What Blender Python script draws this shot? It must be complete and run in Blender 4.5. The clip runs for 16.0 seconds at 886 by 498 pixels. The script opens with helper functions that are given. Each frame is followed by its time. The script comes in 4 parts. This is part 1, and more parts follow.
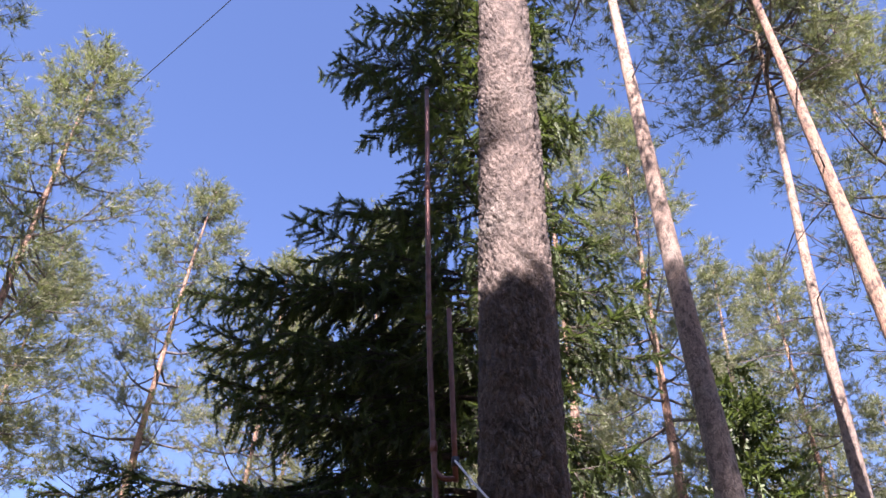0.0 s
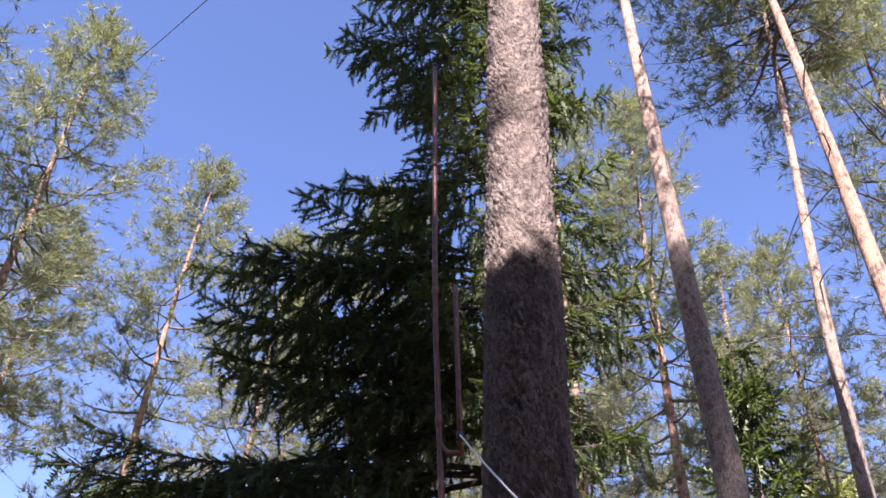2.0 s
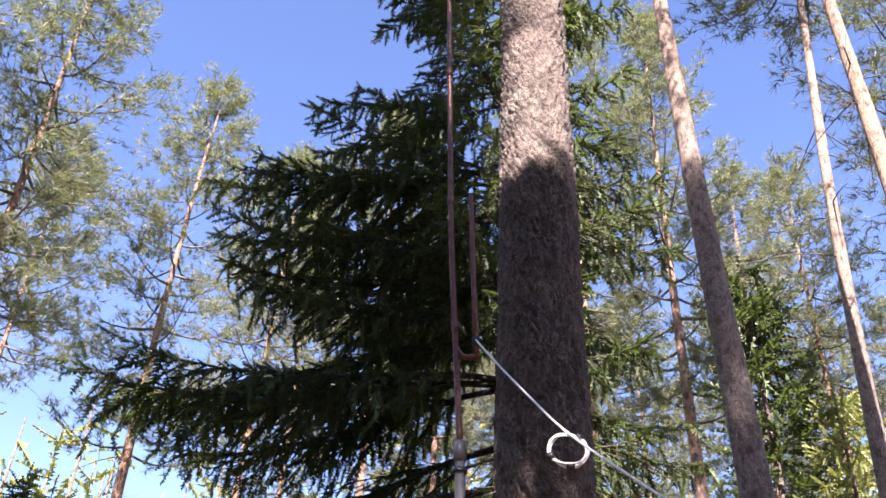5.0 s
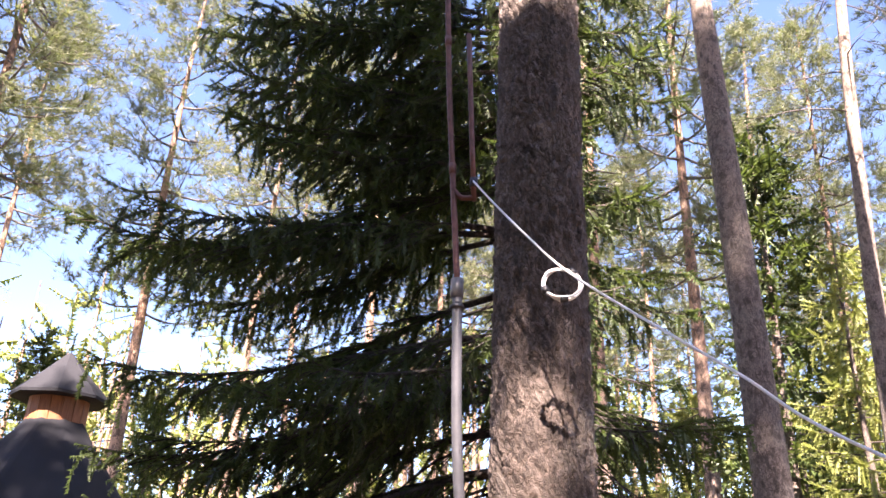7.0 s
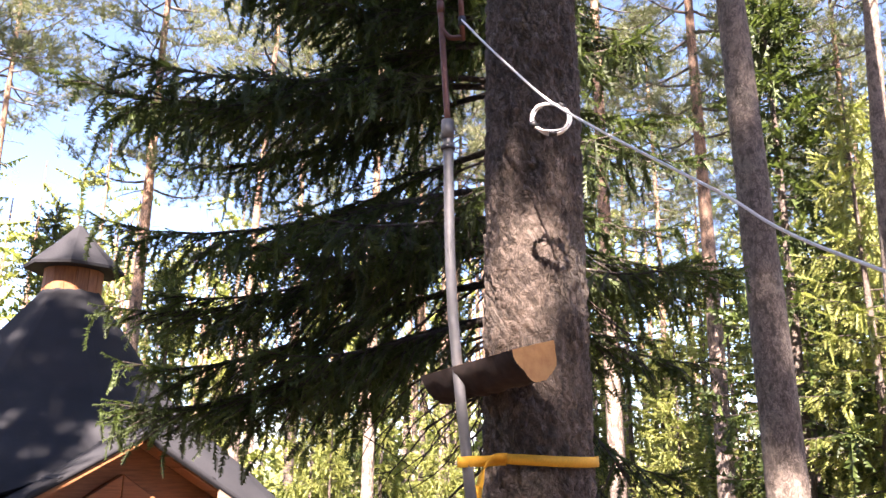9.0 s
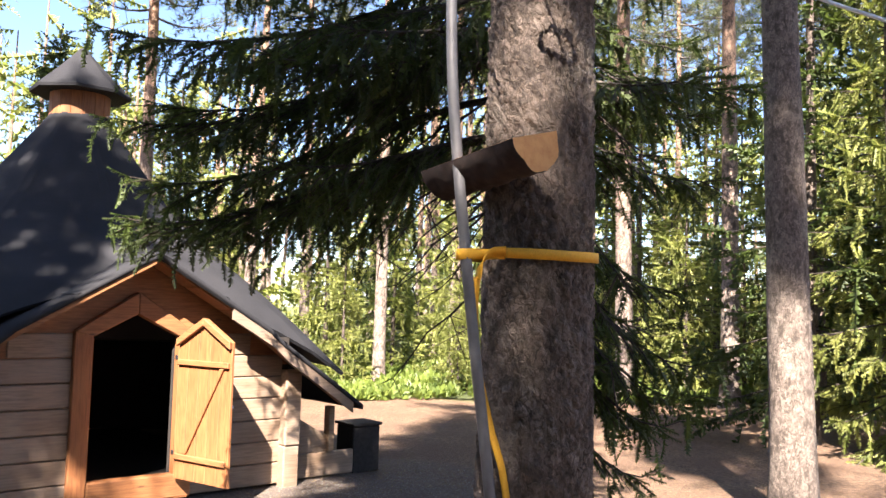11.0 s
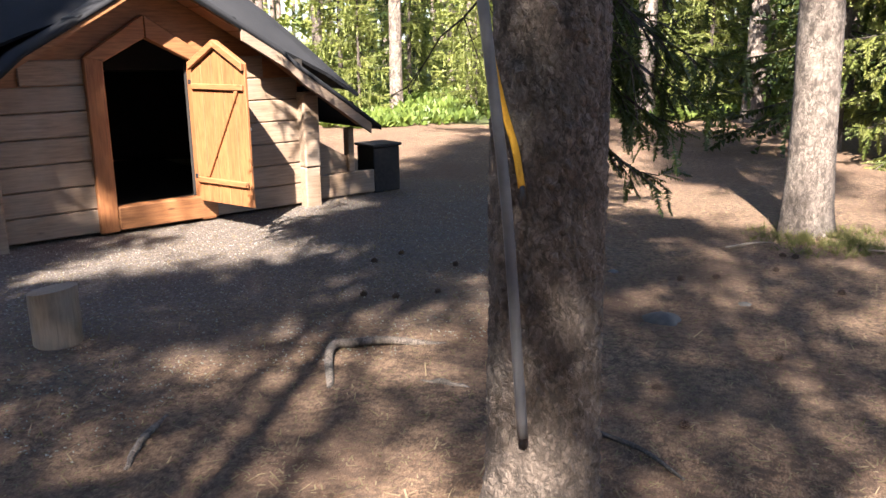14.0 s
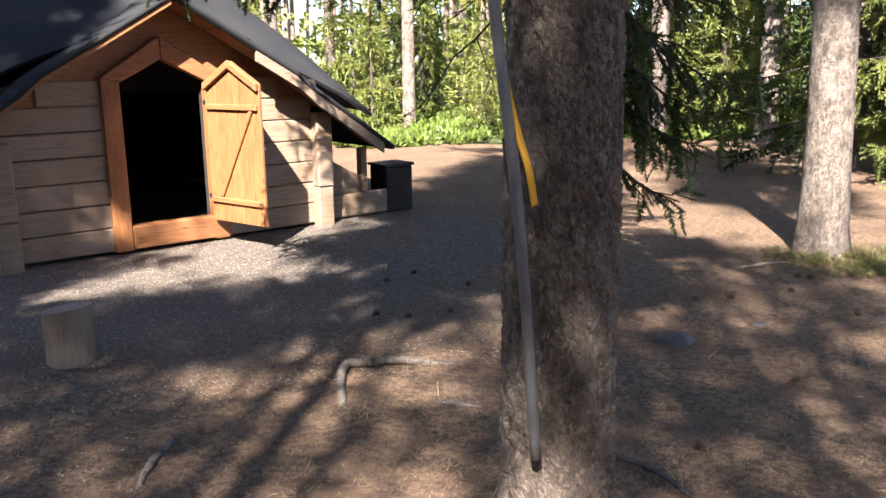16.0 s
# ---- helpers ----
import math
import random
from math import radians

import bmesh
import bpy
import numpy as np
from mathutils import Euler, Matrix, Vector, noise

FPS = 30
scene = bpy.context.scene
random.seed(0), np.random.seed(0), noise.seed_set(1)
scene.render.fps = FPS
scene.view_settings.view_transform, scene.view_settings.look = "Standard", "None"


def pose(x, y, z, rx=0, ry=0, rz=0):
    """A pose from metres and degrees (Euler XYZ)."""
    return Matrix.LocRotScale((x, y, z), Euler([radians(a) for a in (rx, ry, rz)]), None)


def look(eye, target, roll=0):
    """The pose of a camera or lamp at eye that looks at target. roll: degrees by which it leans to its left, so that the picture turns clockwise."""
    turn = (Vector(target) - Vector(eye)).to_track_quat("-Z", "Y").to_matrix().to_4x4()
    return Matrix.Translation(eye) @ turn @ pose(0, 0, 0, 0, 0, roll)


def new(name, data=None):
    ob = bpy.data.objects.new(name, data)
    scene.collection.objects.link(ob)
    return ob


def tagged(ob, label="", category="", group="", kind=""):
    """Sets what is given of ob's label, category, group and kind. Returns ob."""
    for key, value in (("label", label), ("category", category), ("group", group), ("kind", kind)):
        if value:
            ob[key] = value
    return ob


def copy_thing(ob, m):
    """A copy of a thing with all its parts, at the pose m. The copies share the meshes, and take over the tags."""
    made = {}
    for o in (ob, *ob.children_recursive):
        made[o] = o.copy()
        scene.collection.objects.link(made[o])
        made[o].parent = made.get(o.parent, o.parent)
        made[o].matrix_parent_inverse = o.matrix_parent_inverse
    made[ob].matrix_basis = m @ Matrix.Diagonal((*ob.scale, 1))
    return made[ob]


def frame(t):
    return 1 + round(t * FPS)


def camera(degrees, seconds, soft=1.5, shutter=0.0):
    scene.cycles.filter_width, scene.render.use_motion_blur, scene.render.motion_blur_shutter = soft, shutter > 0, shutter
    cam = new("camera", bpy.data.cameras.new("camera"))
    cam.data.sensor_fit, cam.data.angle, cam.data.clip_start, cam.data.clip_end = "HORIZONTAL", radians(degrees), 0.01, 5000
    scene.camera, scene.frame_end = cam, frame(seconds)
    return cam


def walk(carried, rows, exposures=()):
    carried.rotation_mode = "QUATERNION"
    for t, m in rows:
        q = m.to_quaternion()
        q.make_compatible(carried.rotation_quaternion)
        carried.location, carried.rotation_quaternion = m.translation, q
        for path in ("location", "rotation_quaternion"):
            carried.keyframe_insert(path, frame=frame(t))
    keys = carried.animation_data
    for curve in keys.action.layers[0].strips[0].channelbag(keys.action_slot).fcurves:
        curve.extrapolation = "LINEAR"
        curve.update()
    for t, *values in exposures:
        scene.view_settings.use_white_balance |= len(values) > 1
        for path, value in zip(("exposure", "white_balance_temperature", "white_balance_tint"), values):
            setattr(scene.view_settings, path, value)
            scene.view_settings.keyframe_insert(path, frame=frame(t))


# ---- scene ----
cam = camera(56.0, 16.0)
PATH = [
    (0, (-0.005, -0.036, 2.073), (-0.368, 1.449, 3.362), 1.6),
    (0.5, (0.008, -0.053, 2.068), (-0.338, 1.419, 3.376), 1.9),
    (1, (-0.008, -0.044, 2.066), (-0.385, 1.447, 3.345), 2.0),
    (1.5, (-0.018, -0.032, 2.065), (-0.394, 1.47, 3.33), 2.3),
    (2, (-0.023, -0.04, 2.059), (-0.397, 1.476, 3.31), 2.4),
    (2.5, (-0.032, -0.04, 2.059), (-0.407, 1.484, 3.298), 2.3),
    (3, (-0.038, -0.041, 2.056), (-0.416, 1.494, 3.281), 2.5),
    (5.5, (-0.046, -0.016, 2.002), (-0.476, 1.638, 3.041), 2.8),
    (6, (-0.041, -0.001, 1.986), (-0.477, 1.694, 2.954), 3.1),
    (6.5, (-0.03, 0.005, 1.961), (-0.478, 1.74, 2.849), 2.7),
    (7, (-0.024, 0.022, 1.951), (-0.479, 1.793, 2.762), 2.4),
    (7.5, (-0.014, 0.031, 1.937), (-0.48, 1.826, 2.687), 2.1),
    (8, (-0.004, 0.034, 1.912), (-0.482, 1.853, 2.593), 1.6),
    (8.5, (0.012, 0.04, 1.886), (-0.478, 1.884, 2.485), 1.0),
    (11, (0.049, 0.137, 1.723), (-0.485, 2.06, 1.87), 1.5),
    (11.5, (0.045, 0.173, 1.686), (-0.512, 2.094, 1.712), 1.7),
    (12, (0.045, 0.173, 1.66), (-0.511, 2.093, 1.585), 1.3),
    (12.5, (0.046, 0.175, 1.638), (-0.508, 2.091, 1.488), 0.9),
    (13, (0.055, 0.176, 1.612), (-0.496, 2.083, 1.365), 0.3),
    (13.5, (0.056, 0.194, 1.588), (-0.495, 2.075, 1.191), -0.2),
    (14, (0.058, 0.204, 1.577), (-0.501, 2.062, 1.091), -0.6),
    (14.5, (0.053, 0.208, 1.574), (-0.532, 2.064, 1.113), -0.5),
    (15, (0.052, 0.211, 1.571), (-0.536, 2.065, 1.108), -0.4),
    (15.5, (0.051, 0.208, 1.576), (-0.538, 2.065, 1.123), -0.2),
    (16, (0.055, 0.207, 1.576), (-0.535, 2.067, 1.136), -0.7),
]
EXPOSURES = [(0.0, 2.6, 6050, 36), (3.0, 2.6, 6050, 36), (5.5, 3.0, 6300, 33), (7.0, 3.4, 6600, 33), (8.5, 3.48, 6700, 32), (11.0, 3.0, 6500, 21), (16.0, 2.88, 6200, 17)]
walk(cam, [(t, look(eye, target, roll)) for t, eye, target, roll in PATH], EXPOSURES)

# ---------------------------------------------------------------- light
SUN_AZ = (0.148, -0.989)     # the sun stands behind the walker
SUN_EL = 44.0
world = bpy.data.worlds.new("sky")
scene.world = world
world.use_nodes = True
wn = world.node_tree.nodes
sky = wn.new("ShaderNodeTexSky")
sky.sky_type, sky.sun_disc = "NISHITA", False
sky.sun_elevation = radians(SUN_EL)
sky.sun_rotation = math.atan2(SUN_AZ[0], SUN_AZ[1])
sky.air_density, sky.dust_density, sky.ozone_density = 1.0, 0.7, 4.0
wn["Background"].inputs[1].default_value = 0.05
world.node_tree.links.new(sky.outputs[0], wn["Background"].inputs[0])
sun = new("sun", bpy.data.lights.new("sun", "SUN"))
sun.data.energy, sun.data.angle, sun.data.color = 5.0, radians(0.53), (1.0, 0.93, 0.79)
c = math.cos(radians(SUN_EL))
sun.matrix_world = look((30 * SUN_AZ[0] * c, 30 * SUN_AZ[1] * c, 30 * math.sin(radians(SUN_EL))), (0, 0, 0))


# ---------------------------------------------------------------- materials
class Mat:
    """A small builder of node materials."""

    def __init__(self, name, rough=0.8, metal=0.0):
        self.m = bpy.data.materials.new(name)
        self.m.use_nodes = True
        self.t = self.m.node_tree
        self.b = self.t.nodes["Principled BSDF"]
        self.b.inputs["Roughness"].default_value, self.b.inputs["Metallic"].default_value = rough, metal
        self.co = self.t.nodes.new("ShaderNodeTexCoord").outputs["Object"]

    def n(self, kind, **inputs):
        node = self.t.nodes.new(kind)
        for key, v in inputs.items():
            self.put(node.inputs[key.replace("_", " ")], v)
        return node

    def put(self, socket, v):
        if isinstance(v, bpy.types.NodeSocket):
            self.t.links.new(v, socket)
        else:
            socket.default_value = (*v, 1) if isinstance(v, tuple) and len(v) == 3 and socket.type == "RGBA" else v

    def stretch(self, sx, sy, sz, co=None):
        return self.n("ShaderNodeMapping", Vector=co or self.co, Scale=(sx, sy, sz)).outputs[0]

    def noise(self, scale, detail=4.0, co=None, rough=0.55):
        return self.n("ShaderNodeTexNoise", Vector=co or self.co, Scale=scale, Detail=detail, Roughness=rough).outputs[0]

    def ramp(self, fac, stops):
        node = self.n("ShaderNodeValToRGB", Fac=fac)
        e = node.color_ramp.elements
        while len(e) < len(stops):
            e.new(0.5)
        for el, (p, col) in zip(e, stops):
            el.position, el.color = p, ((*col, 1) if isinstance(col, tuple) else (col, col, col, 1))
        return node.outputs[0]

    def mix(self, fac, a, b, blend="MIX"):
        node = self.t.nodes.new("ShaderNodeMix")
        node.data_type, node.blend_type = "RGBA", blend
        for sock, v in ((node.inputs[0], fac), (node.inputs[6], a), (node.inputs[7], b)):
            self.put(sock, v)
        return node.outputs[2]

    def math(self, op, a, b=0.0):
        node = self.t.nodes.new("ShaderNodeMath")
        node.operation = op
        self.put(node.inputs[0], a)
        self.put(node.inputs[1], b)
        return node.outputs[0]

    def bump(self, height, strength=0.5, dist=0.01):
        self.put(self.b.inputs["Normal"], self.n("ShaderNodeBump", Height=height, Strength=strength, Distance=dist).outputs[0])
        return self

    def colour(self, c):
        self.put(self.b.inputs["Base Color"], c)
        return self


def bark(name, low, high, dark, turn_z=None, scale=1.0):
    """Scaly bark: flakes, cracks and lichen; turn_z: the height about which the grey bark turns into the thin orange one."""
    m = Mat(name, 0.9)
    wob = m.n("ShaderNodeTexNoise", Vector=m.co, Scale=18.0 * scale, Detail=3.0).outputs["Color"]
    warp = m.n("ShaderNodeVectorMath", Vector=m.n("ShaderNodeMapping", Vector=wob, Scale=(0.09, 0.09, 0.09)).outputs[0])
    m.put(warp.inputs[1], m.co)
    co = m.stretch(1, 1, 0.55, warp.outputs[0])
    cell = m.n("ShaderNodeTexVoronoi", Vector=co, Scale=52.0 * scale)
    fine, mid, big = m.noise(130 * scale, 6.0), m.noise(17 * scale, 7.0, m.stretch(1, 1, 0.5), 0.62), m.noise(3.5, 5.0)
    base = m.ramp(cell.outputs["Color"], [(0.1, tuple(x * 0.62 for x in low)), (0.9, tuple(min(1, x * 1.4) for x in low))])
    if turn_z:
        z = m.n("ShaderNodeSeparateXYZ", Vector=m.co).outputs[2]
        k = m.math("ADD", z, m.math("MULTIPLY", m.noise(1.5), 4.0))
        k = m.n("ShaderNodeMapRange", Value=k, From_Min=turn_z, From_Max=turn_z + 4.5).outputs[0]
        base = m.mix(k, base, m.ramp(mid, [(0.3, tuple(x * 0.6 for x in high)), (0.7, high)]))
    base = m.mix(m.ramp(big, [(0.5, 0.0), (0.72, 0.3)]), base, (0.25, 0.24, 0.2))
    base = m.mix(m.ramp(fine, [(0.3, 0.5), (0.55, 0.0)]), base, dark)
    base = m.mix(m.ramp(mid, [(0.37, 0.85), (0.49, 0.0)]), base, dark)
    crack = m.n("ShaderNodeTexVoronoi", Vector=m.stretch(1, 1, 0.5, co), Scale=46.0 * scale)
    crack.feature = "DISTANCE_TO_EDGE"
    base = m.mix(m.math("MULTIPLY", m.ramp(crack.outputs["Distance"], [(0.0, 1.0), (0.13, 0.0)]), m.ramp(m.noise(9 * scale, 4.0), [(0.34, 0.0), (0.56, 0.9)])), base, dark)
    m.colour(base)
    h = m.math("ADD", m.math("ADD", m.math("MULTIPLY", cell.outputs["Color"], 0.8), m.ramp(crack.outputs["Distance"], [(0.0, 0.0), (0.15, 0.3)])), m.math("ADD", mid, m.math("MULTIPLY", fine, 0.5)))
    m.bump(h, 0.9, 0.012 / scale)
    return m.m


def needles(name, dark, light, rough=0.55, thin=(0.22, 0.3, 0.04)):
    m = Mat(name, rough)
    rnd = m.n("ShaderNodeNewGeometry").outputs["Random Per Island"]
    c = m.ramp(rnd, [(0.0, dark), (0.75, tuple((a + b) / 2 for a, b in zip(dark, light))), (1.0, light)])
    c = m.mix(m.ramp(m.noise(0.9, 3.0), [(0.35, 0.0), (0.7, 0.6)]), c, light)
    m.colour(c)
    m.b.inputs["Subsurface Weight"].default_value = 0.0
    out = m.t.nodes["Material Output"]
    tr = m.n("ShaderNodeBsdfTranslucent", Color=m.mix(0.5, c, thin))
    mx = m.n("ShaderNodeMixShader", Fac=0.4)
    m.t.links.new(m.b.outputs[0], mx.inputs[1])
    m.t.links.new(tr.outputs[0], mx.inputs[2])
    m.t.links.new(mx.outputs[0], out.inputs[0])
    return m.m


def timber(name, light, dark, knots=True, grey=0.0, rough=0.65, axis=(1, 12, 12)):
    m = Mat(name, rough)
    rnd = m.n("ShaderNodeObjectInfo").outputs["Random"]
    shift = m.n("ShaderNodeMapping", Vector=m.co, Scale=axis)
    m.put(shift.inputs["Location"], m.n("ShaderNodeCombineXYZ", X=m.math("MULTIPLY", rnd, 37.0), Y=m.math("MULTIPLY", rnd, 11.0), Z=rnd).outputs[0])
    g = m.noise(5.0, 6.0, shift.outputs[0], 0.65)
    c = m.ramp(g, [(0.32, dark), (0.62, light)])
    c = m.mix(m.math("MULTIPLY", rnd, 0.35), c, dark)
    if knots:
        k = m.n("ShaderNodeTexVoronoi", Vector=m.stretch(axis[0] * 1.6, axis[1] * 0.45, axis[2] * 0.45), Scale=1.7).outputs["Distance"]
        c = m.mix(m.ramp(k, [(0.05, 0.75), (0.12, 0.0)]), c, tuple(x * 0.35 for x in dark))
    if grey:
        c = m.mix(m.ramp(m.noise(2.3, 5.0), [(0.35, 0.0), (0.7, grey)]), c, (0.33, 0.31, 0.28))
    m.colour(c)
    m.bump(g, 0.35, 0.004)
    return m.m


MAIN_BARK = bark("spruce_bark", (0.13, 0.1, 0.079), (0.3, 0.2, 0.14), (0.045, 0.033, 0.026), scale=1.0)
PINE_BARK = bark("pine_bark", (0.24, 0.19, 0.155), (0.4, 0.245, 0.16), (0.045, 0.032, 0.025), turn_z=4.5, scale=0.7)
PINE_PALE = bark("pine_bark_grey", (0.175, 0.14, 0.115), (0.44, 0.315, 0.225), (0.045, 0.034, 0.026), turn_z=8.0, scale=1.0)
DEAD_WOOD = bark("dead_wood", (0.12, 0.1, 0.085), (0.1, 0.1, 0.1), (0.04, 0.035, 0.03))
SPRUCE_TRUNK = bark("dark_spruce_bark", (0.13, 0.1, 0.08), (0.1, 0.1, 0.1), (0.03, 0.022, 0.018))
TWIG = bark("twig_bark", (0.06, 0.045, 0.035), (0.1, 0.1, 0.1), (0.02, 0.015, 0.012))
SPRUCE_DARK = needles("spruce_needles", (0.011, 0.022, 0.008), (0.085, 0.125, 0.026), thin=(0.1, 0.14, 0.022))
SPRUCE_LIGHT = needles("young_spruce_needles", (0.09, 0.125, 0.028), (0.36, 0.37, 0.1))
PINE_GREEN = needles("pine_needles", (0.045, 0.058, 0.036), (0.18, 0.182, 0.1))
BERRY_GREEN = needles("bilberry_leaves", (0.06, 0.1, 0.02), (0.2, 0.26, 0.05))
GREY_TIMBER = timber("weathered_timber", (0.28, 0.19, 0.122), (0.14, 0.091, 0.056), grey=0.28)
STAINED = timber("stained_timber", (0.31, 0.128, 0.045), (0.17, 0.06, 0.02), axis=(12, 12, 1.2))
STAINED_H = timber("stained_timber_level", (0.29, 0.125, 0.046), (0.16, 0.062, 0.022))
FRESH_CUT = timber("fresh_cut_wood", (0.58, 0.31, 0.1), (0.42, 0.19, 0.055), knots=False, axis=(7, 7, 7))
STUMP_WOOD = timber("stump_wood", (0.23, 0.16, 0.1), (0.12, 0.08, 0.048), grey=0.4, axis=(14, 14, 1.5))

_m = Mat("roofing_felt", 0.85)
_g = _m.noise(420.0, 2.0)
_c = _m.ramp(_g, [(0.3, (0.009, 0.0095, 0.011)), (0.72, (0.032, 0.033, 0.037))])
_c = _m.mix(_m.ramp(_m.noise(1.7, 5.0), [(0.4, 0.0), (0.75, 0.5)]), _c, (0.04, 0.04, 0.043))
_m.colour(_c).bump(_g, 0.4, 0.003)
_m.b.inputs["Specular IOR Level"].default_value = 0.15
FELT = _m.m

_m = Mat("forest_floor", 0.95)
_xy = _m.n("ShaderNodeSeparateXYZ", Vector=_m.co)
_needle = _m.noise(120.0, 5.0, _m.stretch(1, 0.4, 1), 0.7)
_litter = _m.ramp(_needle, [(0.28, (0.05, 0.03, 0.018)), (0.5, (0.25, 0.15, 0.085)), (0.75, (0.48, 0.325, 0.2))])
_litter = _m.mix(_m.ramp(_m.noise(22.0, 6.0, rough=0.7), [(0.42, 0.75), (0.56, 0.0)]), _litter, (0.055, 0.033, 0.02))
_litter = _m.mix(_m.ramp(_m.noise(1.3, 6.0), [(0.38, 0.0), (0.68, 0.75)]), _litter, (0.14, 0.078, 0.045))
_peb = _m.n("ShaderNodeTexVoronoi", Vector=_m.co, Scale=60.0)
_gravel = _m.ramp(_peb.outputs["Color"], [(0.0, (0.11, 0.1, 0.092)), (0.6, (0.22, 0.195, 0.175)), (1.0, (0.38, 0.34, 0.3))])
_gravel = _m.mix(_m.ramp(_peb.outputs["Distance"], [(0.3, 0.0), (0.6, 0.7)]), _gravel, (0.07, 0.06, 0.05))
_d = _m.n("ShaderNodeVectorMath", Vector=_m.co)
_d.operation = "DISTANCE"
_d.inputs[1].default_value = (-4.1, 6.4, 0)
_dist = _m.math("ADD", _d.outputs["Value"], _m.math("MULTIPLY", _m.noise(0.9, 6.0, rough=0.7), 3.2))
_floor = _m.mix(_m.ramp(_m.math("MULTIPLY", _dist, 0.1), [(0.36, 0.75), (0.52, 0.0)]), _litter, _gravel)
_edge = _m.math("ADD", _xy.outputs[1], _m.math("MULTIPLY", _m.noise(0.35, 4.0), 4.0))
_edge = _m.math("SUBTRACT", _edge, _m.math("MULTIPLY", _xy.outputs[0], 0.36))
_moss = _m.ramp(_needle, [(0.3, (0.03, 0.045, 0.012)), (0.7, (0.13, 0.16, 0.04))])
_k = _m.n("ShaderNodeMapRange", Value=_edge, From_Min=19.2, From_Max=20.4).outputs[0]
_floor = _m.mix(_k, _floor, _moss)
_m.colour(_floor)
_m.bump(_m.math("ADD", _needle, _m.math("MULTIPLY", _m.noise(14.0, 5.0), 1.2)), 1.0, 0.035)
FLOOR_MAT = _m.m


def plain(name, colour, rough, metal=0.0, vary=0.15, scale=30.0):
    m = Mat(name, rough, metal)
    g = m.noise(scale, 5.0)
    m.colour(m.ramp(g, [(0.3, tuple(x * (1 - vary) for x in colour)), (0.7, tuple(min(1, x * (1 + vary)) for x in colour))]))
    m.bump(g, 0.08, 0.002)
    return m.m


COPPER = plain("copper", (0.15, 0.068, 0.052), 0.5, 0.5, 0.35)
GREY_PIPE = plain("grey_plastic", (0.085, 0.085, 0.09), 0.45)
DARK_METAL = plain("dark_metal", (0.05, 0.05, 0.055), 0.45, 0.7)
STRAP = plain("yellow_webbing", (0.6, 0.31, 0.015), 0.7, 0.0, 0.12, 200.0)
LOG_BARK = plain("dark_log_bark", (0.02, 0.0105, 0.0075), 0.95, 0.0, 0.5, 45.0)
CABLE = plain("white_cable", (0.75, 0.74, 0.72), 0.4, 0.0, 0.05)
BLACK_TAPE = plain("black_tape", (0.015, 0.015, 0.016), 0.5)
DARK_BOX = plain("tarred_wood", (0.02, 0.017, 0.015), 0.9, 0.0, 0.4)
# near black, with the dark of the hut's inside put into the colour
DARK_INSIDE = plain("dark_inside_boards", (0.02, 0.016, 0.013), 0.95, 0.0, 0.4)
STONE = plain("grey_stone", (0.095, 0.085, 0.075), 0.9, 0.0, 0.35, 12.0)
ROOT = bark("root_bark", (0.2, 0.16, 0.13), (0.2, 0.2, 0.2), (0.05, 0.04, 0.03), scale=1.5)


# ---------------------------------------------------------------- mesh helpers
def raw_mesh(name, V, T):
    """A mesh from an array of points and an array of triangles."""
    V, T = np.asarray(V, np.float32).reshape(-1, 3), np.asarray(T, np.int32).reshape(-1, 3)
    used, T = np.unique(T, return_inverse=True)
    V, T = V[used], T.reshape(-1, 3).astype(np.int32)
    me = bpy.data.meshes.new(name)
    me.vertices.add(len(V))
    me.vertices.foreach_set("co", V.ravel())
    me.loops.add(T.size)
    me.loops.foreach_set("vertex_index", T.ravel())
    me.polygons.add(len(T))
    me.polygons.foreach_set("loop_start", np.arange(0, T.size, 3, dtype=np.int32))
    me.polygons.foreach_set("loop_total", np.full(len(T), 3, np.int32))
    me.update(calc_edges=True)
    return me


def part(name, data, material, parent=None, label="", smooth=False, m=None):
    """Links a bmesh or mesh as one mesh object, under a thing or a part."""
    if isinstance(data, bmesh.types.BMesh):
        me = bpy.data.meshes.new(name)
        data.to_mesh(me)
        data.free()
    else:
        me = data
    if material and not me.materials:
        me.materials.append(material)
    if smooth:
        me.polygons.foreach_set("use_smooth", np.ones(len(me.polygons), bool))
    ob = new(name, me)
    ob.parent = parent
    if m is not None:
        ob.matrix_basis = m
    if label:
        ob["label"] = label
    return ob


def thing(name, m, label, category, group="", kind=""):
    ob = new(name)
    ob.empty_display_size = 0.2
    ob.matrix_basis = m
    return tagged(ob, label, category, group, kind)


def box(x0, y0, z0, x1, y1, z1, bevel=0.006):
    bm = bmesh.new()
    bmesh.ops.create_cube(bm, size=1)
    for v in bm.verts:
        v.co = ((x0 + x1) / 2 + v.co.x * (x1 - x0), (y0 + y1) / 2 + v.co.y * (y1 - y0), (z0 + z1) / 2 + v.co.z * (z1 - z0))
    if bevel:
        bmesh.ops.bevel(bm, geom=bm.edges[:], offset=bevel, segments=1, affect="EDGES")
    return bm


